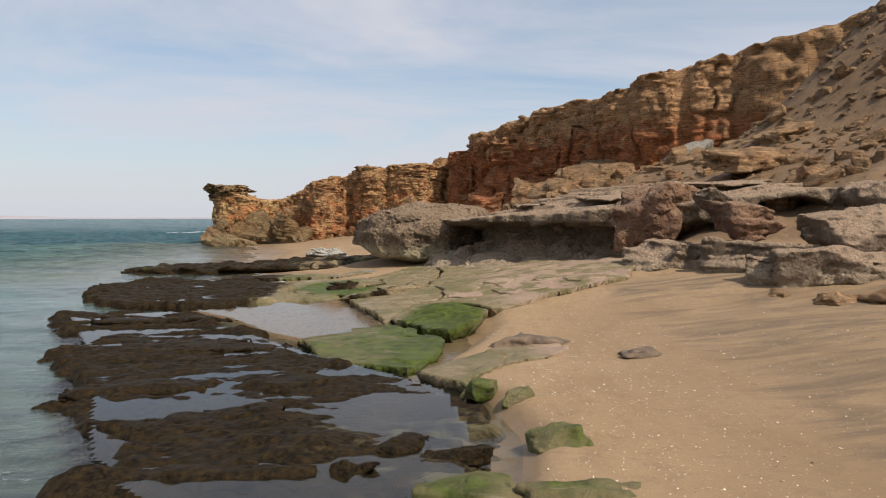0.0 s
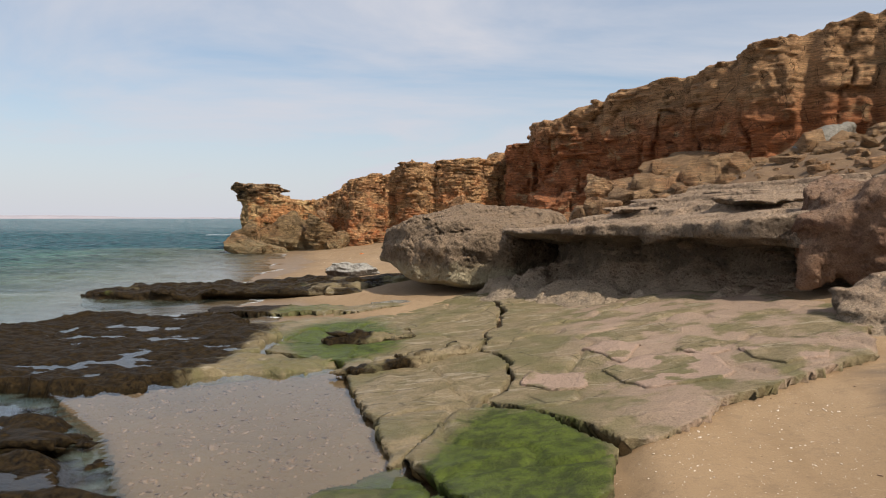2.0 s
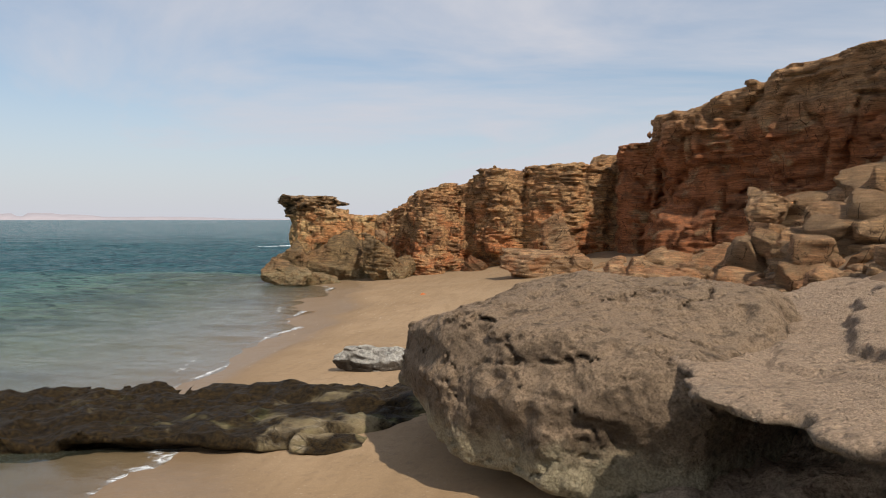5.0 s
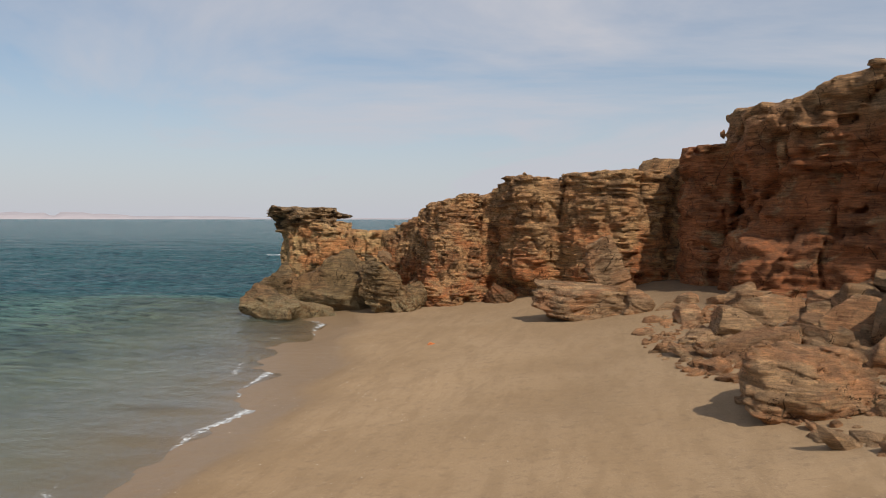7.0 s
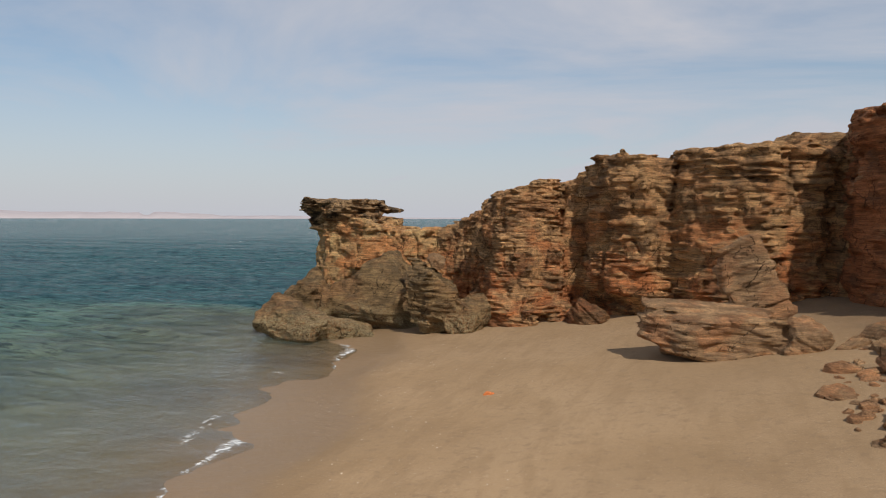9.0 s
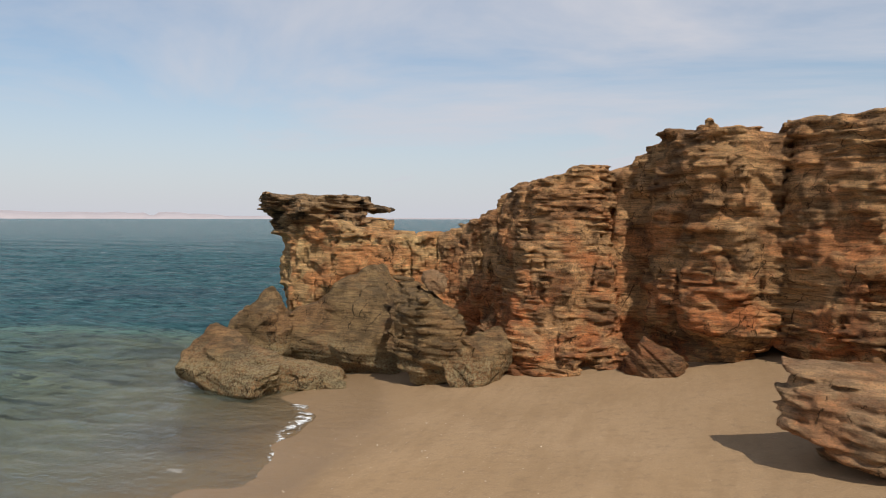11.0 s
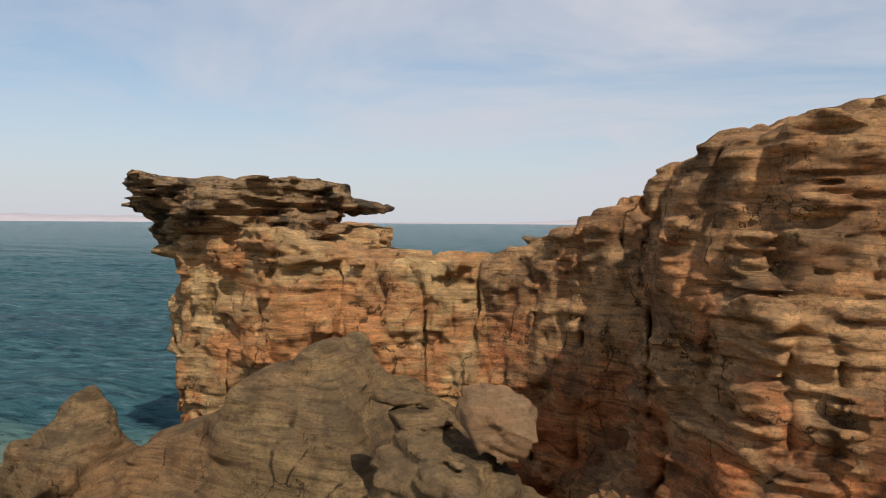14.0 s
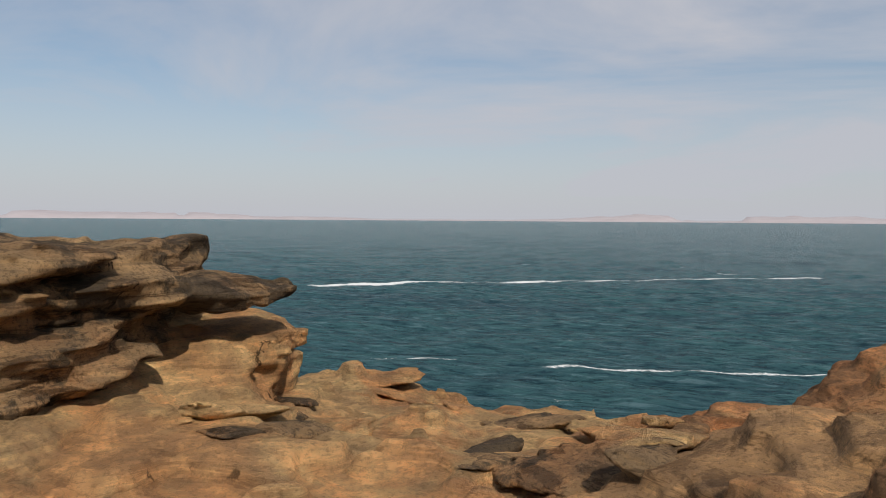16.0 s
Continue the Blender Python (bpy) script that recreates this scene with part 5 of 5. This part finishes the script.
FOOT = "boulders at the foot of the headland"
boulder("boulder", (-13.6, 45.9, -0.3), (2.5, 1.7, 1.15), (8, 14, -10), FOOT_ROCK, "low brown boulder with a barnacled rim standing in the sea", 3, 72, 0.018, 0.055, 10, group=FOOT)
boulder("boulder", (-14.15, 47.6, -0.1), (1.8, 1.4, 1.75), (-6, -34, 12), FOOT_ROCK, "pointed brown boulder leaning against its neighbour", 8, 60, 0.018, 0.055, 10, group=FOOT)
boulder("boulder", (-11.9, 48.4, -0.8), (3.5, 3.2, 3.7), (4, 0, 12), FOOT_ROCK, "large wedge-shaped brown slab leaning on the headland", 12, 100, 0.018, 0.055, 10, group=FOOT,
        cuts=(((-11.6, 48.0, 2.25), (-0.47, -0.12, 0.87)), ((-11.6, 48.0, 2.25), (0.72, -0.05, 0.69)), ((-11.9, 47.3, 0.9), (-0.1, -0.85, 0.52))))
boulder("boulder", (-12.4, 46.5, -0.3), (2.0, 1.3, 0.85), (4, 8, 25), FOOT_ROCK, "low dark boulder wedged between larger ones", 13, 54, 0.018, 0.055, 10, group=FOOT)
boulder("boulder", (-9.75, 46.9, -0.1), (1.7, 1.5, 2.2), (3, 4, 20), FOOT_ROCK, "upright block of thin grey-brown beds like a stack of plates", 15, 72, 0.05, group=FOOT, fz=11)
boulder("boulder", (-9.65, 47.0, 1.98), (0.55, 0.5, 0.42), (12, 20, 30), RUBBLE, "small pale grey stone on top of a layered block", 17, 26, group=FOOT)
boulder("boulder", (-8.75, 47.0, -0.15), (1.1, 1.4, 1.5), (0, 38, 5), FOOT_ROCK, "brown slab leaning on the layered block", 21, 50, 0.018, 0.055, 10, group=FOOT)
boulder("boulder", (-5.3, 46.95, 0.1), (1.25, 0.8, 1.15), (-14, 38, -12), PLINTH, "red-brown tilted rock at the cliff foot", 27, 56, 0.03, 0.03, 7, group=FOOT)
boulder("rock", (-4.6, 47.3, 0.25), (0.7, 0.4, 0.3), (0, 8, 20), PLINTH, "low red-brown rock at the cliff foot", 26, 34, 0.02, 0.04, group=FOOT, category="rock")

PILE = "fallen rocks above the beach"
boulder("boulder", (-2.45, 42.2, 0.5), (2.4, 1.6, 1.25), (4, 3, 10), RUBBLE, "broad flat-topped tan boulder on the sand", 31, 70, 0.05, 0.03, 8, group=PILE)
boulder("boulder", (-1.5, 43.0, 0.75), (1.05, 0.7, 2.25), (-6, -26, 10), RUBBLE, "upright tan slab leaning behind a flat boulder", 35, 66, 0.03, 0.02, 5, group=PILE)
boulder("boulder", (-0.9, 41.9, 0.6), (1.0, 1.0, 1.1), (10, 20, 40), RUBBLE, "brown block beside the flat boulder", 38, 34, group=PILE)
boulder("boulder", (0.35, 37.4, 0.45), (1.5, 1.1, 0.75), (4, -6, 10), RUBBLE, "tan flat rock on the beach edge", 41, 48, 0.04, group=PILE)
boulder("boulder", (-0.2, 39.8, 0.5), (0.95, 0.7, 0.5), (4, 6, 5), RUBBLE, "small tan rock in the sand", 44, 36, group=PILE)
boulder("boulder", (1.0, 32.2, 0.5), (1.9, 1.6, 1.35), (5, 10, 25), RUBBLE, "dark tan cracked boulder at the beach edge", 47, 60, 0.03, group=PILE)
boulder("boulder", (7.3, 35.6, 2.6), (3.2, 2.2, 1.9), (6, -8, 30), RUBBLE, "great split block lying on the rubble slope", 51, 64, 0.02, 0.03, 7, group=PILE)
boulder("boulder", (4.3, 36.8, 2.6), (1.3, 1.2, 1.1), (10, 12, 60), RUBBLE, "orange-tan block on the rubble slope", 54, 34, group=PILE)


def rock_meshes(count, seed):
    """A few angular blocks about a metre across, to be scaled and turned."""
    made = []
    for i in range(count):
        ob = boulder("rock", (0, 0, -0.5), (1.0, 0.8, 0.7), (0, 0, 0), RUBBLE, "", seed + i, 28, 0.007, 0.022, 7)
        ob.data.transform(Matrix.Translation(ob.location))
        made.append(ob.data)
        bpy.data.objects.remove(ob)
    return made


ROCKS = rock_meshes(12, 300)


def lay_rock(x, y, size, rng, label, group, sink=0.2, flat=1.0):
    z = float(ground_height(np.array([x]), np.array([y]))[0])
    ob = new("rock", ROCKS[rng.randint(len(ROCKS))])
    sx, sy, sz = size * rng.uniform(0.85, 1.4), size * rng.uniform(0.8, 1.2), size * rng.uniform(0.8, 1.2) * flat
    ob.matrix_world = pose(x, y, z + (0.40 - sink) * sz, rng.uniform(-25, 25), rng.uniform(-25, 25), rng.uniform(0, 360)) @ Matrix.Diagonal((sx, sy, sz, 1))
    return tagged(ob, label, "rock", group)


rng = np.random.RandomState(77)
for i in range(250):
    px, py = rng.uniform(-0.9, 7.8), rng.uniform(28.5, 43)
    if py > 44.5 - 0.95 * px or px < -0.2 + 0.30 * abs(py - 39.5):
        continue
    lay_rock(px, py, float(np.clip(rng.lognormal(-0.5, 0.5), 0.24, 1.6)) * (0.62 + 0.1 * px), rng, "tan sandstone block in the rubble pile", PILE)
for i in range(84):
    px, py = rng.uniform(6.5, 15), rng.uniform(15.5, 32)
    if py > 33 - 0.45 * (px - 8):
        continue
    lay_rock(px, py, float(np.clip(rng.lognormal(-0.9, 0.5), 0.18, 1.3)), rng, "tan rock lying on the rubble slope", "rocks on the slope", 0.25, rng.choice([0.5, 0.8, 1.0]))
heap = np.random.RandomState(41)
for i in range(66):
    px, py = heap.uniform(3.4, 8.4), heap.uniform(31.0, 37.5)
    if py > 42.6 - 0.8 * px:
        continue
    lay_rock(px, py, float(heap.uniform(0.45, 1.2)), heap, "large broken tan sandstone block in the rubble pile", PILE, sink=-0.15)
boulder("outcrop", (10.3, 30.2, 3.55), (3.4, 1.2, 1.2), (0, -24, 30), PALE_CLAY, "pale grey clay bed laid bare on the slope", 501, 40, 0.02, 0.05, category="outcrop")
boulder("outcrop", (9.6, 22.5, 3.1), (2.6, 1.6, 0.8), (6, -8, 20), RUBBLE, "dark bedded outcrop on the slope", 503, 40, 0.05, 0.05, category="outcrop")
boulder("outcrop", (12.4, 25.6, 4.2), (3.0, 1.6, 0.9), (6, -14, 30), RUBBLE, "dark bedded outcrop on the slope", 505, 40, 0.05, 0.05, category="outcrop")



def dark_coat(v):
    return {"algae": 0.1 + 0 * v[:, 0], "weed": 0.5 + 0.4 * vn(v[:, 0] * 4, v[:, 1] * 4, v[:, 2] * 4), "plate": 0 * v[:, 0], "wet": 0.1 + 0 * v[:, 0]}


NEAR = "rocks along the back of the sand"
boulder("boulder", (4.85, 16.3, 1.05), (2.3, 1.8, 1.45), (2, -4, 20), RED_PITTED, "big reddish pitted boulder on the shelf edge", 61, 60, 0.012, 0.10, group=NEAR)
boulder("boulder", (4.6, 14.5, 0.3), (2.1, 1.6, 1.0), (2, 3, 12), SHELF_ROCK, "low grey block with a shaded underside", 64, 56, group=NEAR)
boulder("boulder", (5.5, 13.0, 0.4), (1.7, 1.4, 1.0), (-3, 4, -8), SHELF_ROCK, "grey rock block half set in sand", 67, 46, group=NEAR)
boulder("boulder", (5.25, 11.7, 0.35), (0.6, 0.6, 0.75), (6, 12, 30), SHELF_ROCK, "small wedge of grey rock", 70, 34, group=NEAR)
boulder("boulder", (6.3, 11.6, 0.4), (2.3, 1.6, 0.95), (4, -3, -14), SHELF_ROCK, "broad grey-brown boulder in the sand", 73, 56, group=NEAR)
boulder("boulder", (5.75, 13.6, 1.3), (1.3, 1.1, 0.75), (3, 5, 8), RED_PITTED, "reddish-brown block under a leaning pale slab", 76, 40, group=NEAR)
boulder("boulder", (5.45, 14.2, 1.75), (0.9, 0.7, 0.5), (0, 34, 10), SHELF_ROCK, "pale slab tilted on the rocks", 79, 34, group=NEAR)
boulder("boulder", (7.4, 12.9, 1.15), (1.7, 1.4, 0.8), (3, -6, 12), SHELF_ROCK, "brown rock below the cave mouth", 82, 40, group=NEAR)
boulder("boulder", (8.6, 14.2, 1.5), (1.5, 1.5, 1.1), (3, 6, 12), SHELF_ROCK, "tan block beside the cave mouth", 85, 40, group=NEAR)
boulder("boulder", (-4.3, 27.6, 0.05), (1.7, 0.7, 0.55), (0, 2, 3), BIRD_LIME, "low rock whitened on top, dark beneath", 88, 60, 0.02, group=NEAR)
boulder("boulder", (-1.9, 16.6, 0.02), (1.3, 0.4, 0.3), (0, -4, -8), PLATFORM, "rough dark rock lump on the platform", 90, 70, 0.03, 0.12, group=NEAR, stains=dark_coat)
boulder("boulder", (-1.15, 14.75, 0.08), (1.5, 0.38, 0.3), (0, -6, 26), PLATFORM, "rough dark rock lump on the platform", 92, 76, 0.03, 0.12, group=NEAR, stains=dark_coat)
boulder("boulder", (2.2, 8.2, 0.05), (0.5, 0.35, 0.22), (0, 4, 10), BROWN_STONE, "flat grey stone half sunk in sand", 94, 34, group=NEAR)
boulder("boulder", (1.05, 9.25, -0.02), (1.0, 0.5, 0.26), (0, 3, 6), BROWN_STONE, "flat brown slab half buried in sand", 96, 34, group=NEAR)


def green_coat(v):
    return {"algae": 0.55 + 0.25 * vn(v[:, 0] * 3, v[:, 1] * 3, v[:, 2] * 3), "weed": 0.15 + 0 * v[:, 0], "plate": 0 * v[:, 0], "wet": 0.6 + 0 * v[:, 0]}


TIDE = "algae-coated stones by the reef"
boulder("stone", (0.33, 6.85, -0.02), (0.34, 0.3, 0.24), (0, 10, 20), PLATFORM, "dark green algae-coated stone at the sand edge", 601, 24, 0.01, group=TIDE, category="stone", stains=green_coat)
boulder("stone", (0.62, 6.5, -0.02), (0.34, 0.22, 0.2), (0, -20, 40), PLATFORM, "dark green algae-coated stone at the sand edge", 603, 24, 0.01, group=TIDE, category="stone", stains=green_coat)
boulder("stone", (0.78, 5.25, -0.05), (0.42, 0.5, 0.3), (6, -12, 10), PLATFORM, "mossy green rounded stone in wet sand", 605, 30, 0.01, group=TIDE, category="stone", stains=green_coat)
boulder("stone", (0.95, 4.25, -0.1), (1.2, 0.45, 0.24), (0, 2, 12), PLATFORM, "flat pale green stone awash", 607, 34, 0.01, group=TIDE, category="stone", stains=green_coat)
boulder("stone", (0.15, 4.4, -0.12), (0.8, 0.5, 0.26), (0, 2, -12), PLATFORM, "flat pale green stone awash", 609, 34, 0.01, group=TIDE, category="stone", stains=green_coat)
boulder("rock", (5.2, 11.0, 0.25), (0.7, 0.5, 0.4), (0, 6, 12), RUBBLE, "low tan rock in the sand", 611, 30, 0.02, group=NEAR, category="rock")
boulder("rock", (5.7, 10.3, 0.3), (0.8, 0.6, 0.4), (0, 6, 40), RUBBLE, "low tan rock in the sand", 613, 30, 0.02, group=NEAR, category="rock")
boulder("rock", (6.6, 10.0, 0.3), (1.4, 0.9, 0.6), (0, 4, 20), RUBBLE, "low tan rock in the sand", 615, 36, 0.02, group=NEAR, category="rock")
boulder("rock_slab", (-1.95, 21.15, 0.08), (1.3, 0.35, 0.16), (0, 3, 12), PALE_CLAY, "thin pale slab lying on the platform's back edge", 617, 50, 0.01, group=NEAR, category="rock slab")
boulder("rock", (0.3, 21.0, 0.38), (0.45, 0.4, 0.32), (8, 6, 12), SHELF_ROCK, "small grey rock under the great boulder", 619, 26, 0.01, group=NEAR, category="rock")
boulder("rock", (-3.6, 23.4, -0.02), (1.1, 0.5, 0.3), (0, 4, 18), PLATFORM, "flat brown rock broken off the reef", 621, 34, 0.02, group=NEAR, category="rock", stains=dark_coat)


# thin broken plates lying on the saddle
rng = np.random.RandomState(91)
for i in range(26):
    px, py = rng.uniform(-13.4, -10.4), rng.uniform(51.3, 54.9)
    pz = float(blend_heights(np.array([px]), np.array([py]), SADDLE, 0.55)[0])
    boulder("rock_plate", (px, py, pz - 0.03), (rng.uniform(0.3, 0.9), rng.uniform(0.2, 0.5), rng.uniform(0.05, 0.11)), (rng.uniform(-12, 12), rng.uniform(-14, 14), rng.uniform(0, 180)),
            CAP_ROCK if i % 3 == 0 else STACK_ROCK, "thin weathered sandstone plate on the saddle", 700 + i, 28, 0.012, 0.06, group="plates on the saddle", category="rock")
boulder("stone", (-6.1, 39.8, 0.2), (0.2, 0.15, 0.12), (0, 8, 20), ORANGE, "small orange stone alone on the beach", 801, 18, 0.004, category="stone")


def weed_coat(v):
    n = vn(v[:, 0] * 5, v[:, 1] * 5, v[:, 2] * 5)
    return {"algae": 0.1 + 0 * n, "weed": 0.85 + 0.25 * n, "plate": 0 * n, "wet": 0.7 + 0 * n}


for i, (px, py, sx, sy, rz) in enumerate(((-1.6, 4.65, 1.7, 0.32, 4), (-1.6, 7.1, 1.0, 0.4, 6), (-2.05, 6.0, 0.9, 0.35, 10), (-2.75, 9.3, 1.2, 0.5, 8), (-2.9, 7.1, 1.7, 0.45, 12), (-0.35, 5.3, 0.5, 0.25, 70), (0.02, 5.0, 0.5, 0.2, 15), (-3.6, 9.6, 2.0, 0.6, 10), (-4.6, 12.0, 2.2, 0.6, 6))):
    hump = boulder("ridge", (px, py, -0.06), (sx * 1.15, sy, 0.2), (0, 0, rz), PLATFORM, "dark weed-covered ridge of the reef", 450 + i, 56, 0.02, 0.10, category="", stains=weed_coat)
    hump.parent = main_reef


# ---------- scattered stones and shells ----------
def scatter(name, spots, sizes, material, label, category, seed, flat=0.6, rounds=1):
    """Many small uneven stones in one mesh. spots: x, y, z of each."""
    bm = bmesh.new()
    bmesh.ops.create_icosphere(bm, subdivisions=rounds, radius=1.0)
    base = np.array([v.co[:] for v in bm.verts], np.float32)
    tri = np.array([[v.index for v in f.verts] for f in bm.faces], np.int32)
    bm.free()
    rng = np.random.RandomState(seed)
    n, k = len(spots), len(base)
    ang = rng.uniform(0, 2 * np.pi, n)
    ca, sa = np.cos(ang)[:, None], np.sin(ang)[:, None]
    b = base[None] * rng.uniform(0.72, 1.12, (n, k, 1))
    b = b * np.stack([sizes * rng.uniform(0.7, 1.4, n), sizes * rng.uniform(0.6, 1.1, n), sizes * flat * rng.uniform(0.6, 1.2, n)], 1)[:, None, :]
    tilt = rng.normal(0, 0.25, n)[:, None]
    x = b[..., 0] * ca - b[..., 1] * sa
    y = b[..., 0] * sa + b[..., 1] * ca
    z = b[..., 2] + tilt * b[..., 0]
    v = np.stack([x, y, z], -1) + np.asarray(spots)[:, None, :]
    q = tri[None] + (np.arange(n) * k)[:, None, None]
    ob = new(name, mesh_from(name, v.reshape(-1, 3), q.reshape(-1, 3), smooth=False))
    ob.data.materials.append(material)
    return tagged(ob, label, category, kind="stuff")


def on_ground(x, y, sink=0.0):
    return np.stack([x, y, ground_height(x, y) - sink], 1)


rng = np.random.RandomState(5)
n = 4000
sx, sy = rng.uniform(4.5, 19, n), rng.uniform(13.5, 33.5, n)
s = np.clip(rng.lognormal(-2.5, 0.75, n), 0.03, 0.55)
keep = ground_height(sx, sy) > 1.9
scatter("rubble", on_ground(sx[keep], sy[keep], 0.02), s[keep], RUBBLE, "loose sandstone rubble on the slope under the cliff", "rubble", 6, 0.6)
n = 2600
sx, sy = rng.uniform(-0.8, 8, n), rng.uniform(28.5, 42.5, n)
keep = (sy < 42.0 - 0.85 * sx) & (sx > -1.1 + 0.28 * np.abs(sy - 38))
s = np.clip(rng.lognormal(-2.2, 0.6, n), 0.03, 0.34)
scatter("rubble", on_ground(sx[keep], sy[keep], 0.01), s[keep], RUBBLE, "loose broken sandstone between the fallen rocks", "rubble", 7, 0.65)
n = 2600
sx = 0.6 + np.abs(rng.normal(0, 1.6, n))
sy = rng.uniform(3.0, 12.5, n)
keep = sx < 5
scatter("shells", on_ground(sx[keep], sy[keep], -0.002), np.clip(rng.lognormal(-5.4, 0.45, n), 0.002, 0.014)[keep], SHELL, "bleached broken shells strewn on the sand", "shells", 8, 0.4, 1)
n = 1200
sx, sy = rng.uniform(0.8, 7.0, n), rng.uniform(3.0, 13.0, n)
scatter("pebbles", on_ground(sx, sy, -0.001), np.clip(rng.lognormal(-5.2, 0.5, n), 0.003, 0.02), PEBBLE, "small brown pebbles strewn on the sand", "pebbles", 9, 0.5, 1)
n = 500
sy = rng.uniform(28, 45, n)
sx = np.interp(sy, SHORE_Y, SHORE_X) + np.abs(rng.normal(1.5, 1.3, n)) + 0.3
scatter("shells", on_ground(sx, sy, -0.002), np.clip(rng.lognormal(-5.1, 0.4, n), 0.003, 0.02), SHELL, "pale shell bits along the tide line", "shells", 10, 0.4, 1)
n = 2600
sx, sy = rng.uniform(-4.4, -0.8, n), rng.uniform(10.2, 15, n)
keep = dpoly(sx, sy, POOL) < -0.15
scatter("pebbles", on_ground(sx[keep], sy[keep], 0.0), np.clip(rng.lognormal(-4.0, 0.5, n), 0.006, 0.05)[keep], PEBBLE, "dark pebbles on the bed of the tide pool", "pebbles", 12, 0.5, 1)
